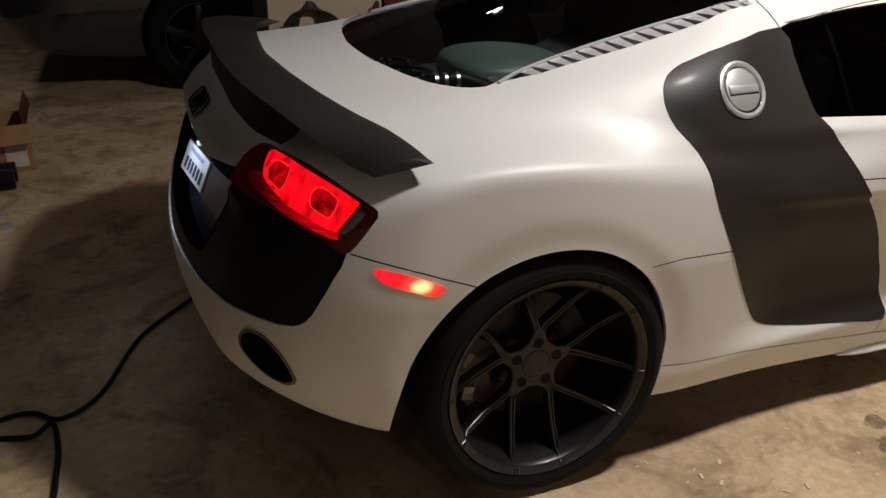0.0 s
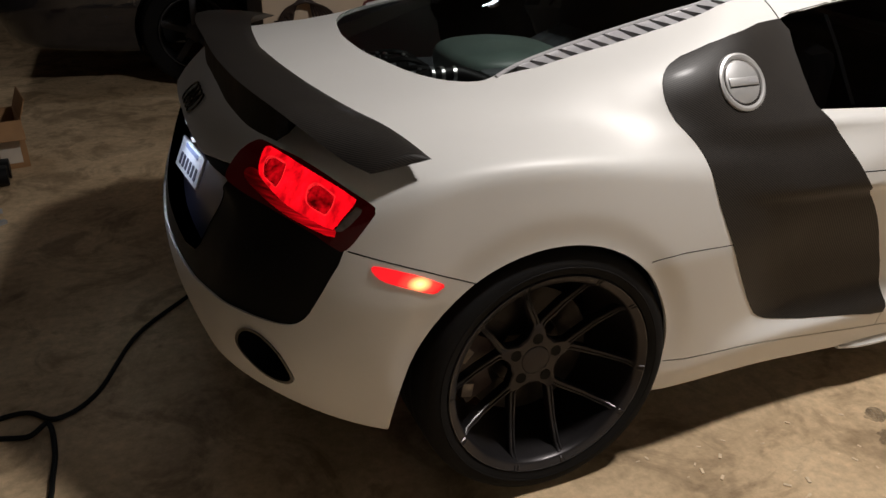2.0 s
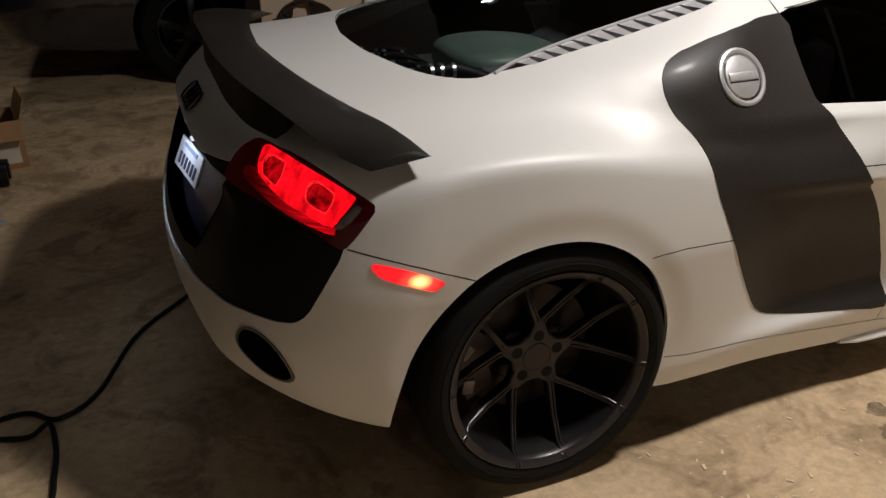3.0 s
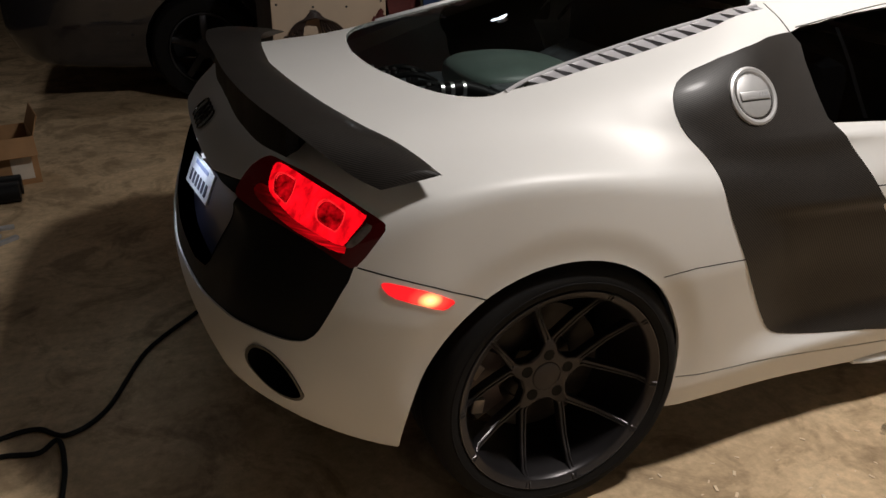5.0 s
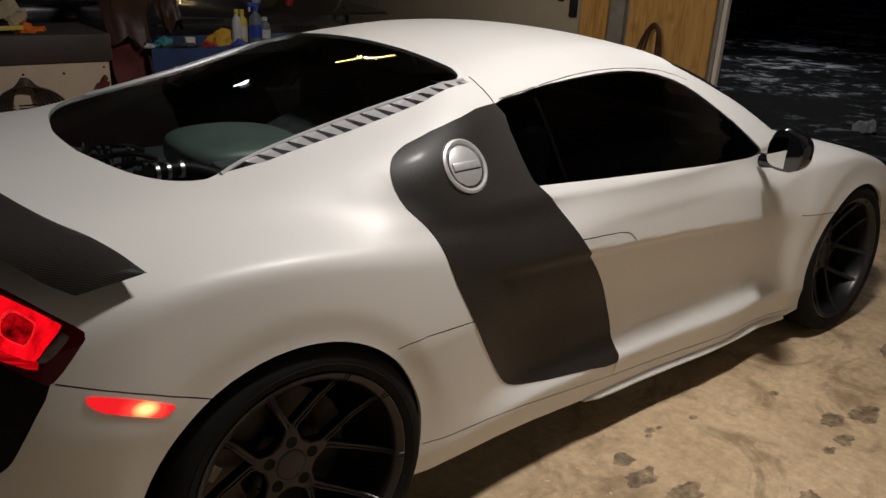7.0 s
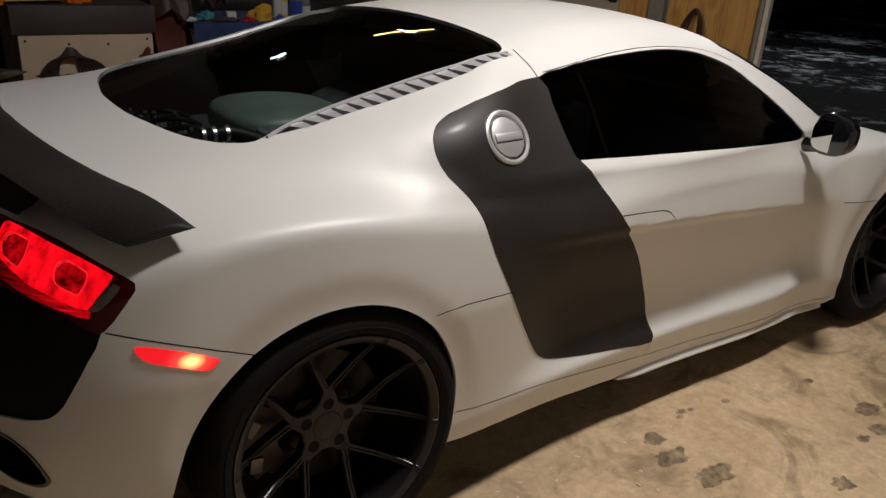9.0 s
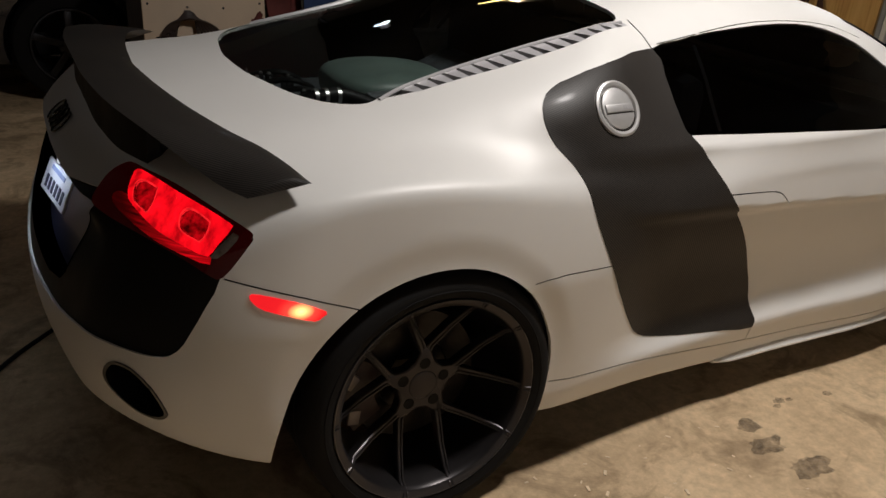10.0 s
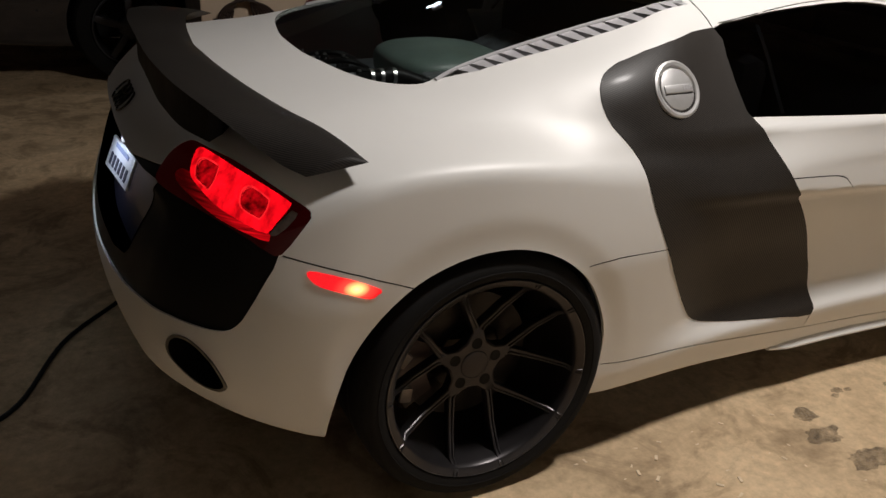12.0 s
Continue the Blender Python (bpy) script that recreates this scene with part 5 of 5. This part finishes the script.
for flip in (False, True):
    s = 1 if flip else -1
    skin_part("side_window", suv_skin.take("window", offset=-0.004, skirt=0), PRIVACY_GLASS, suv, mirrored=flip)
    skin_part("tail_lamp", suv_skin.take("tail_lamp", offset=0.001), SUV_RED, suv, "dark red tail lamp, switched off", mirrored=flip)
    edge = np.array([(x, -0.90, 1.185) for x in np.linspace(-1.05, 1.5, 20)])
    edge[:, 2] = np.interp(edge[:, 0], [-1.05, 0.3, 1.5], [1.192, 1.178, 1.15])
    for _ in range(15):
        edge[:, 1] += suv_field(*edge.T)
    part("window_strip", tube(bmesh.new(), [(q[0], -s * q[1] * 1.003, q[2]) for q in edge], 0.010, 6), CHROME, suv)
    for cx in (-0.41, 2.35):
        m = Matrix((Vector((1, 0, 0)), Vector((0, 0, 1)), Vector((0, s, 0)))).transposed().to_4x4()
        m.translation = (cx, s * 0.915, 0.37)
        hold = new("wheel")
        hold.parent = suv
        part("tyre", lathe(bmesh.new(), [(0.245, -0.02), (0.26, 0.0), (0.30, 0.008), (0.345, -0.004), (0.365, -0.035), (0.37, -0.07), (0.37, -0.17), (0.36, -0.215), (0.25, -0.22)], m, 48), RUBBER, hold)
        rim = part("rim", lathe(bmesh.new(), [(0.25, -0.012), (0.248, 0.0), (0.24, 0.0), (0.232, -0.03), (0.22, -0.08), (0.21, -0.20)], m, 48), IRON, hold)
        part("hub", lathe(bmesh.new(), [(0, -0.02), (0.05, -0.022), (0.075, -0.035), (0.08, -0.09)], m, 24), IRON, rim)
        for k in range(5):
            a = 90 + 72 * k
            part("spoke", box((0.05, -0.024, -0.06), (0.243, 0.024, -0.022), 0.008, m @ pose(0, 0, 0, 0, 0, a)), IRON, rim)
        bmw = bmesh.new()
        rings = [[bmw.verts.new((cx + 0.40 * math.cos(a), s * y, 0.39 + 0.40 * math.sin(a))) for a in np.linspace(-0.4, math.pi + 0.4, 28)] for y in (0.88, 0.55)]
        for k in range(27):
            bmw.faces.new((rings[0][k], rings[0][k + 1], rings[1][k + 1], rings[1][k]))
        bmw.faces.new(rings[1])
        part("wheel_housing", bmw, BLACK, suv)


# ---- workbenches and clutter between the cars ----
PANEL = plain("pale_hardboard", (0.60, 0.47, 0.34), rough=0.7, vary=0.06, scale=5.0)
BENCH_DARK = plain("dark_bench_board", (0.055, 0.043, 0.036), rough=0.6, vary=0.25, scale=6.0)
LEATHER = plain("brown_leather", (0.065, 0.028, 0.020), rough=0.5, vary=0.3, scale=7.0, relief=0.003, fine=30)
MAROON = plain("maroon_cloth", (0.12, 0.024, 0.020), rough=0.8, vary=0.25, scale=8.0, relief=0.002, fine=80)
BLUE_CLOTH = plain("blue_tablecloth", (0.03, 0.06, 0.16), rough=0.85, vary=0.25, scale=9.0, relief=0.002, fine=90)
HOSE = plain("hose_brown_black", (0.035, 0.022, 0.018), rough=0.55, vary=0.3)
ORANGE = plain("orange_cloth", (0.72, 0.16, 0.015), rough=0.8)
CREAM = plain("cream_rag", (0.45, 0.38, 0.24), rough=0.9, vary=0.25)
YELLOW_RAG = plain("yellow_sponge", (0.62, 0.36, 0.04), rough=0.9, vary=0.15)
TEAL = plain("teal_glove", (0.06, 0.32, 0.36), rough=0.6)
RED = plain("red_plastic", (0.45, 0.03, 0.03), rough=0.5)
BLUE = plain("blue_plastic", (0.03, 0.07, 0.40), rough=0.4)
WHITE = plain("white_plastic", (0.65, 0.65, 0.62), rough=0.45)
YELLOW_PLASTIC = plain("yellow_plastic", (0.66, 0.50, 0.08), rough=0.4)
CARD = plain("cardboard", (0.36, 0.20, 0.09), rough=0.8, vary=0.15)
PAPER = plain("paper_label", (0.62, 0.55, 0.46), rough=0.7)


def rag(name, place, size, mat, label, seed, category="rag"):
    """A crumpled heap of cloth."""
    bm = bmesh.new()
    bmesh.ops.create_icosphere(bm, subdivisions=4, radius=1.0)
    off = Vector((seed * 7.3, seed * 3.1, seed))
    for v in bm.verts:
        d = v.co.normalized()
        k = 0.75 + 0.5 * noise.noise(d * 1.7 + off) + 0.22 * noise.noise(d * 4.5 + off)
        q = Vector((d.x * k * size[0], d.y * k * size[1], max(d.z * k, -0.05) * size[2]))
        v.co = q
    ob = part(name, bm, mat, None)
    ob.matrix_world = Matrix.Translation(place)
    return tagged(ob, label, category)


cab = thing("work_cabinet", (-0.12, 2.32, 0), "cabinet with a pale hardboard front and a dark top board", "cabinet")
part("body", box((0.0, 0.015, 0.03), (0.68, 0.60, 0.85), 0.004), BENCH_DARK, cab)
front = part("front_panel", box((0.0, -0.006, 0.02), (0.68, 0.012, 0.85), 0.003), PANEL, cab, "pale hardboard panel with screws")
for x, z in ((0.03, 0.82), (0.03, 0.62), (0.03, 0.42), (0.24, 0.80), (0.44, 0.795), (0.65, 0.82), (0.65, 0.6), (0.03, 0.2), (0.65, 0.2)):
    part("screw", lathe(bmesh.new(), [(0, 0.003), (0.006, 0.002), (0.007, 0.0)], Matrix.Translation((x, -0.006, z)) @ pose(0, 0, 0, 90, 0, 0), 10), IRON, front)
for k in range(11):
    for x0 in (0.06, 0.20):
        part("louvre", box((x0, -0.0085, 0.475 + 0.016 * k), (x0 + 0.12, -0.0055, 0.482 + 0.016 * k)), SEAM, front)
part("top_board", box((-0.03, -0.02, 0.853), (0.70, 0.62, 1.0), 0.006), BENCH_DARK, cab, "dark brown top board")
coil = thing("hose_coil", (-0.12, 2.32, 0), "coiled dark brown air hose hung on the cabinet", "hose")
for k in range(7):
    w = 0.05 + 0.021 * k
    drop = 0.34 + 0.03 * (k % 3)
    wl, wr = 0.085 + 0.013 * k, 0.070 + 0.027 * k
    pts = [(0.235 - wl * 1.05, -0.03 - 0.006 * (k % 3), 0.44 - 0.02 * k), (0.235 - wl, -0.035, 0.58), (0.235 - wl * 0.72, -0.04, 0.70), (0.235 - 0.02, -0.045 - 0.004 * k, 0.772 - 0.004 * k), (0.235 + 0.03, -0.045 - 0.004 * k, 0.768 - 0.004 * k), (0.235 + wr * 0.62, -0.04, 0.695), (0.235 + wr * 0.98, -0.035, 0.57), (0.235 + wr * 1.15, -0.03, 0.44 - 0.02 * k)]
    part("loop", tube(bmesh.new(), smooth_line(pts, 6), 0.0078, 6), HOSE, coil)
tagged(part("hose_hook", box((0.10, 2.275, 0.765), (0.135, 2.315, 0.785), 0.003), IRON), "dark iron hook for the hose", "hook")
glove = rag("red_glove", (0.50, 2.30, 0.68), (0.035, 0.02, 0.09), MAROON, "dark red work glove hung on the cabinet", 3, "glove")
glove.matrix_world = Matrix.Translation((0.50, 2.303, 0.70)) @ pose(0, 0, 0, 0, 25, 0)
rag("rag", (-0.20 + 0.0, 2.42, 1.0), (0.07, 0.09, 0.085), ORANGE, "crumpled bright orange cloth on the cabinet", 1)
rag("rag", (0.12, 2.62, 1.0), (0.17, 0.15, 0.15), CREAM, "crumpled cream rag on the cabinet", 2)
rag("rag", (0.02, 2.45, 1.0), (0.12, 0.10, 0.075), BLACK, "crumpled black cloth on the cabinet", 5)
rag("rag", (0.19, 2.47, 1.0), (0.12, 0.08, 0.06), ORANGE, "orange and cream cloth on the cabinet", 6)
tagged(part("spirit_level", box((0.04, 2.36, 1.012), (0.36, 2.385, 1.034), 0.003, pose(0, 0, 0, 0, -1.5, 4)), YELLOW_PLASTIC), "yellow straight tool lying on the cabinet", "tool")

jacket_stand = thing("coat_stand", (0.76, 2.62, 0), "dark stand hung with brown leather and maroon cloth", "coat stand")
part("pole", tube(bmesh.new(), [(0, 0, 0), (0, 0, 1.7)], 0.018, 10), IRON, jacket_stand)
for a in (0, 90, 180, 270):
    part("foot", tube(bmesh.new(), [(0, 0, 0.06), (0.22 * math.cos(radians(a)), 0.22 * math.sin(radians(a)), 0.015)], 0.014, 8), IRON, jacket_stand)
part("cross_bar", tube(bmesh.new(), [(-0.16, -0.04, 1.45), (0.28, 0.03, 1.45)], 0.012, 8), IRON, jacket_stand)


def hanging(name, place, wide, top, low, mat, label, seed, skew=0.0):
    bm = bmesh.new()
    rows = []
    for j in range(26):
        t = j / 25
        ring = []
        for i in range(28):
            a = 2 * math.pi * i / 28
            k = 1 + 0.16 * math.sin(5 * a + 3 * seed + 2.5 * t) * min(1, 3 * t) + 0.35 * noise.noise(Vector((math.cos(a) * 1.6 + seed, math.sin(a) * 1.6, t * 2.2)))
            w = wide * (0.35 + 0.65 * min(1, t * 4)) * (1 - 0.25 * t) * k
            ring.append(bm.verts.new((w * math.cos(a) + skew * t, 0.35 * w * math.sin(a) + 0.02 * math.sin(9 * t + seed), top + (low - top) * t + 0.10 * noise.noise(Vector((1.3 * math.cos(a) + seed, 1.3 * math.sin(a), 0))) * t)))
        rows.append(ring)
    for a, b in zip(rows, rows[1:]):
        for i in range(28):
            bm.faces.new((a[i], a[(i + 1) % 28], b[(i + 1) % 28], b[i]))
    bm.faces.new(rows[0])
    bm.faces.new(rows[-1])
    bmesh.ops.recalc_face_normals(bm, faces=bm.faces)
    ob = part(name, bm, mat)
    ob.matrix_world = Matrix.Translation(place)
    return tagged(ob, label, "jacket")


hanging("leather_jacket", (0.74, 2.56, 0), 0.14, 1.48, 0.92, LEATHER, "brown leather jacket hung on the stand", 1.3, 0.02)
hanging("maroon_cloth", (0.73, 2.60, 0), 0.115, 1.0, 0.52, MAROON, "maroon cloth hung on the stand", 4.1, 0.05)
hanging("leather_apron", (0.98, 2.60, 0), 0.085, 1.48, 1.0, LEATHER, "tan leather apron hung on the stand", 7.7, 0.05)

bench = thing("side_table", (0.86, 2.48, 0), "table with a dark blue cloth, covered in bottles and gloves", "table")
part("tabletop", box((0.0, 0.0, 0.84), (1.25, 0.6, 0.88), 0.005), BENCH_DARK, bench)
for x in (0.05, 1.2):
    for y in (0.05, 0.55):
        part("leg", box((x - 0.03, y - 0.03, 0), (x + 0.03, y + 0.03, 0.84), 0.004), BENCH_DARK, bench)
bm = bmesh.new()
rows = []
for i in range(60):
    x = -0.01 + 1.27 * i / 59
    r = [bm.verts.new((x, 0.61, 0.886)), bm.verts.new((x, 0.0, 0.887))]
    for j in range(7):
        t = j / 6
        r.append(bm.verts.new((x, -0.015 - 0.03 * t * (0.5 + 0.5 * math.sin(x * 23 + 2 * math.sin(x * 9))), 0.882 - (0.13 + 0.03 * noise.noise(Vector((x * 3, 0, 0)))) * t)))
    rows.append(r)
for a, b in zip(rows, rows[1:]):
    for k in range(8):
        bm.faces.new((a[k], b[k], b[k + 1], a[k + 1]))
cloth = tagged(part("tablecloth", bm, BLUE_CLOTH), "dark blue cloth hanging over the table edge", "tablecloth")
cloth.matrix_world = pose(0.86, 2.48, 0)
tagged(part("paper_box", box((0.98, 2.46, 0.0), (1.35, 2.9, 0.78), 0.004), PAPER), "pale box standing under the table", "box")


def bottle(name, place, r, h, body, cap_mat, label, trigger=False):
    ob = thing(name, (*place, 0.888), label, "bottle")
    part("body", lathe(bmesh.new(), [(0, 0), (r * 0.95, 0), (r, 0.01), (r, h * 0.62), (r * 0.85, h * 0.72), (r * 0.42, h * 0.82), (r * 0.40, h * 0.88)], None, 24), body, ob)
    cap_ob = part("cap", lathe(bmesh.new(), [(r * 0.48, h * 0.86), (r * 0.50, h * 0.88), (r * 0.50, h * 0.98), (r * 0.4, h), (0, h)], None, 18), cap_mat, ob)
    if trigger:
        part("nozzle", box((-0.055, -0.014, h * 0.97), (0.03, 0.014, h * 1.09), 0.006), cap_mat, ob)
        part("trigger", box((-0.045, -0.008, h * 0.84), (-0.033, 0.008, h * 0.97), 0.003), WHITE, ob)
    part("label", lathe(bmesh.new(), [(r * 1.012, h * 0.16), (r * 1.015, h * 0.17), (r * 1.015, h * 0.5), (r * 1.012, h * 0.51)], None, 24), BLUE if trigger else WHITE, ob)
    return ob


CLEAR_BLUE = plain("clear_bluish_bottle", (0.16, 0.20, 0.24), rough=0.15, coat=1.0)
bottle("spray_bottle", (1.565, 2.56), 0.042, 0.235, CLEAR_BLUE, BLUE, "clear spray bottle with a blue trigger head", True)
bottle("bottle", (1.49, 2.60), 0.034, 0.21, YELLOW_PLASTIC, YELLOW_PLASTIC, "pale yellow plastic bottle with a yellow cap")
bottle("bottle", (1.44, 2.57), 0.030, 0.215, WHITE, YELLOW_PLASTIC, "white plastic bottle with a yellow cap")
bottle("bottle", (1.66, 2.62), 0.036, 0.16, CLEAR_BLUE, WHITE, "clear plastic bottle with a white cap")
rag("sponge", (1.31, 2.55, 0.888), (0.10, 0.06, 0.10), YELLOW_RAG, "yellow chamois cloth on the table", 9, "cloth")
rag("glove", (0.96, 2.56, 0.888), (0.09, 0.07, 0.065), TEAL, "teal rubber gloves on the table", 12, "glove")
rag("rag", (1.05, 2.52, 0.888), (0.16, 0.06, 0.03), BENCH_DARK, "dark rag on the table", 14)
rag("rag", (1.22, 2.50, 0.888), (0.05, 0.04, 0.04), RED, "red rag on the table", 15)
rag("rag", (1.43, 2.50, 0.888), (0.07, 0.04, 0.04), BLUE, "blue rag on the table", 16)
tagged(part("small_box", box((1.075, 2.50, 0.889), (1.135, 2.55, 0.945), 0.004), WHITE), "small white box on the table", "box")
rag("rag", (0.86, 2.52, 0.888), (0.04, 0.03, 0.03), WHITE, "white crumpled tissue on the table", 17, "tissue")

# things on the black car's bonnet
tagged(part("red_cup", lathe(bmesh.new(), [(0, 0), (0.03, 0), (0.036, 0.09), (0.034, 0.09), (0.029, 0.005), (0, 0.005)], None, 20), RED), "small red cup standing on the black car", "cup").matrix_world = pose(2.75, 4.35, 0.965)
tagged(part("white_cup", lathe(bmesh.new(), [(0, 0), (0.035, 0), (0.04, 0.05), (0.038, 0.05), (0.033, 0.005), (0, 0.005)], None, 20), WHITE), "small white cup standing on the black car", "cup").matrix_world = pose(2.45, 4.4, 1.005)

# carton with rolls, and scraps on the floor
box_ob = thing("carton", pose(-1.72, 2.0, 0, 0, 0, 12), "open brown cardboard carton with white labels", "carton")
for lo, hi in (((0, 0, 0), (0.30, 0.008, 0.25)), ((0, 0.292, 0), (0.30, 0.30, 0.25)), ((0, 0.008, 0), (0.008, 0.292, 0.25)), ((0.292, 0.008, 0), (0.30, 0.292, 0.25))):
    part("side", box(lo, hi, 0.001), CARD, box_ob)
part("bottom", box((0.008, 0.008, 0.0), (0.292, 0.292, 0.008)), CARD, box_ob)
part("flap", box((0.0, -0.11, 0.0), (0.30, 0.0, 0.006), 0.001, pose(0, 0, 0.25, 50, 0, 0)), CARD, box_ob)
part("flap", box((0.0, 0.0, 0.0), (0.11, 0.30, 0.006), 0.001, pose(0.30, 0, 0.25, 0, -70, 0)), CARD, box_ob)
part("label", box((0.17, -0.003, 0.03), (0.27, 0.0, 0.17)), PAPER, box_ob)
part("label", box((0.3, 0.04, 0.02), (0.303, 0.2, 0.15)), PAPER, box_ob)
for k in range(2):
    tagged(part("dark_roll", tube(bmesh.new(), [(-1.95, 1.86 - 0.10 * k, 0.055), (-1.50, 1.90 - 0.10 * k, 0.055)], 0.05, 20), BLACK), "short dark rubber roll on the floor", "roll", group="rolls beside the carton")
for k, (x, y, a) in enumerate(((-1.56, 1.44, 5), (-1.60, 1.36, -20), (-1.52, 1.28, 40), (-1.62, 1.25, 10))):
    tagged(part("offcut", box((-0.06, -0.012, 0.0), (0.06, 0.012, 0.018), 0.002, pose(x, y, 0, 0, 0, a)), STEEL_TRIM), "pale metal offcut on the floor", "offcut", group="offcuts")

# cable on the floor behind the car
cable = [(-0.72, 0.45, 0.008), (-0.79, 0.364, 0.008), (-0.967, 0.156, 0.008), (-1.089, -0.139, 0.008), (-1.195, -0.231, 0.009), (-1.273, -0.176, 0.009), (-1.347, -0.178, 0.009), (-1.42, -0.22, 0.009), (-1.40, -0.27, 0.009), (-1.345, -0.272, 0.009), (-1.265, -0.29, 0.010), (-1.215, -0.262, 0.020), (-1.195, -0.373, 0.009), (-1.195, -0.489, 0.008), (-1.20, -0.60, 0.008), (-1.25, -0.9, 0.008)]
tagged(part("cable", tube(bmesh.new(), smooth_line(cable, 8), 0.0075, 8), BLACK), "black cable looped on the concrete floor", "cable")

# oil spots on the slab: thin uneven films


def oil_film():
    """A thin dark film, patchy and worn through."""
    m, nt, bsdf = material("oil_film")
    bsdf.inputs["Base Color"].default_value = (0.12, 0.092, 0.062, 1)
    bsdf.inputs["Roughness"].default_value = 0.55
    cover = node(nt, "ShaderNodeMapRange", From_Min=0.3, From_Max=0.7, To_Min=0.05, To_Max=0.72)
    nt.links.new(noise_at(nt, coords(nt), 28.0, 6.0, 0.65), cover.inputs["Value"])
    nt.links.new(cover.outputs["Result"], bsdf.inputs["Alpha"])
    return m


OIL = oil_film()
SPOTS = [(1.096, -1.035, 0.035), (1.07, -1.128, 0.048), (1.113, -1.257, 0.055), (1.911, -1.322, 0.045), (2.047, -1.373, 0.060), (1.819, -1.408, 0.035), (1.714, -1.405, 0.022), (1.423, -1.49, 0.035), (2.673, -1.224, 0.07), (1.30, -0.98, 0.018), (1.34, -0.99, 0.012), (1.27, -1.0, 0.012), (1.5, -1.02, 0.016), (1.9, -1.1, 0.02)]
for k, (x, y, r) in enumerate(SPOTS):
    bm = bmesh.new()
    ring = []
    for i in range(36):
        a = 2 * math.pi * i / 36
        q = r * (1 + 0.45 * noise.noise(Vector((math.cos(a) * 1.5 + k * 5, math.sin(a) * 1.5, 0))) + 0.25 * noise.noise(Vector((math.cos(a) * 5 + k * 9, math.sin(a) * 5, 3))))
        ring.append(bm.verts.new((x + q * math.cos(a) * 1.25, y + q * math.sin(a) * 0.8, 0.0022)))
    bm.faces.new(ring)
    tagged(part("oil_spot", bm, OIL, None, smooth=False), "dark oil spot on the concrete slab", "stain", group="oil spots")

# wood chips
CHIP = plain("wood_chip", (0.74, 0.60, 0.42), rough=0.8, vary=0.2, scale=40)
rng = random.Random(4)
for k in range(38):
    x, y = rng.uniform(0.25, 1.05), rng.uniform(-1.32, -0.93)
    if k < 5:
        x, y = ((0.434, -1.051), (0.683, -1.178), (0.615, -1.174), (0.52, -1.02), (0.47, -1.09))[k]
    s = rng.uniform(0.003, 0.008) if k >= 5 else 0.010
    tagged(part("wood_chip", box((-s, -s * 0.4, 0), (s, s * 0.4, s * 0.35), 0.0, pose(x, y, 0.0005, 0, 0, rng.uniform(0, 180))), CHIP, None, smooth=False), "small pale wood chip on the slab", "wood chip", group="wood chips")

# outside: a lump of snow, far lights
SNOW = plain("old_snow", (0.75, 0.77, 0.80), rough=0.7, vary=0.05, relief=0.004, fine=40)
rag("snow_lump", (7.69, 1.17, -0.03), (0.16, 0.12, 0.14), SNOW, "small lump of snow on the wet yard", 21, "snow")
FAR_ORANGE = glowing("far_orange_light", (1.0, 0.30, 0.06), 0.5)
far = thing("far_lit_sign", (24, 7.6, 0), "far orange light beyond the yard", "light")
part("post", tube(bmesh.new(), [(0, 0, -0.03), (0, 0, 1.2)], 0.05, 8), IRON, far)
part("glow", box((-0.05, -0.5, 1.0), (0.05, 0.5, 1.5), 0.03), FAR_ORANGE, far)

# cloth bag hung on the plywood by the door
bag = thing("cloth_bag", (4.955, 1.90, 0), "dark brown cloth bag with cord handles hung on the plywood", "bag")
bm = bmesh.new()
rows = []
for j, (z, w, d) in enumerate(((0.70, 0.20, 0.010), (0.66, 0.21, 0.03), (0.55, 0.22, 0.05), (0.42, 0.20, 0.05), (0.38, 0.15, 0.03))):
    rows.append([bm.verts.new((-0.055 + d * math.cos(2 * math.pi * i / 24) * 0.9, 0.0 + w * math.sin(2 * math.pi * i / 24), z + 0.03 * math.sin(2 * math.pi * i / 24 * 3 + j))) for i in range(24)])
for a, b in zip(rows, rows[1:]):
    for i in range(24):
        bm.faces.new((a[i], a[(i + 1) % 24], b[(i + 1) % 24], b[i]))
bm.faces.new(rows[0])
bm.faces.new(rows[-1])
bmesh.ops.recalc_face_normals(bm, faces=bm.faces)
part("sack", bm, LEATHER, bag)
for k, (a, b) in enumerate(((0.21, -0.05), (0.12, -0.08), (0.17, -0.02))):
    part("handle", tube(bmesh.new(), smooth_line([(-0.03, a, 0.70), (-0.015, 0.5 * a + 0.03, 0.92), (-0.012, 0.045 - 0.01 * k, 1.02 - 0.012 * k), (-0.015, 0.5 * b + 0.01, 0.92), (-0.03, b, 0.70)], 6), 0.010, 6), LEATHER, bag)
part("nail", lathe(bmesh.new(), [(0, 0.03), (0.006, 0.029), (0.006, 0.0)], pose(0.02, 0.045, 1.012, 0, -90, 0), 8), IRON, bag)
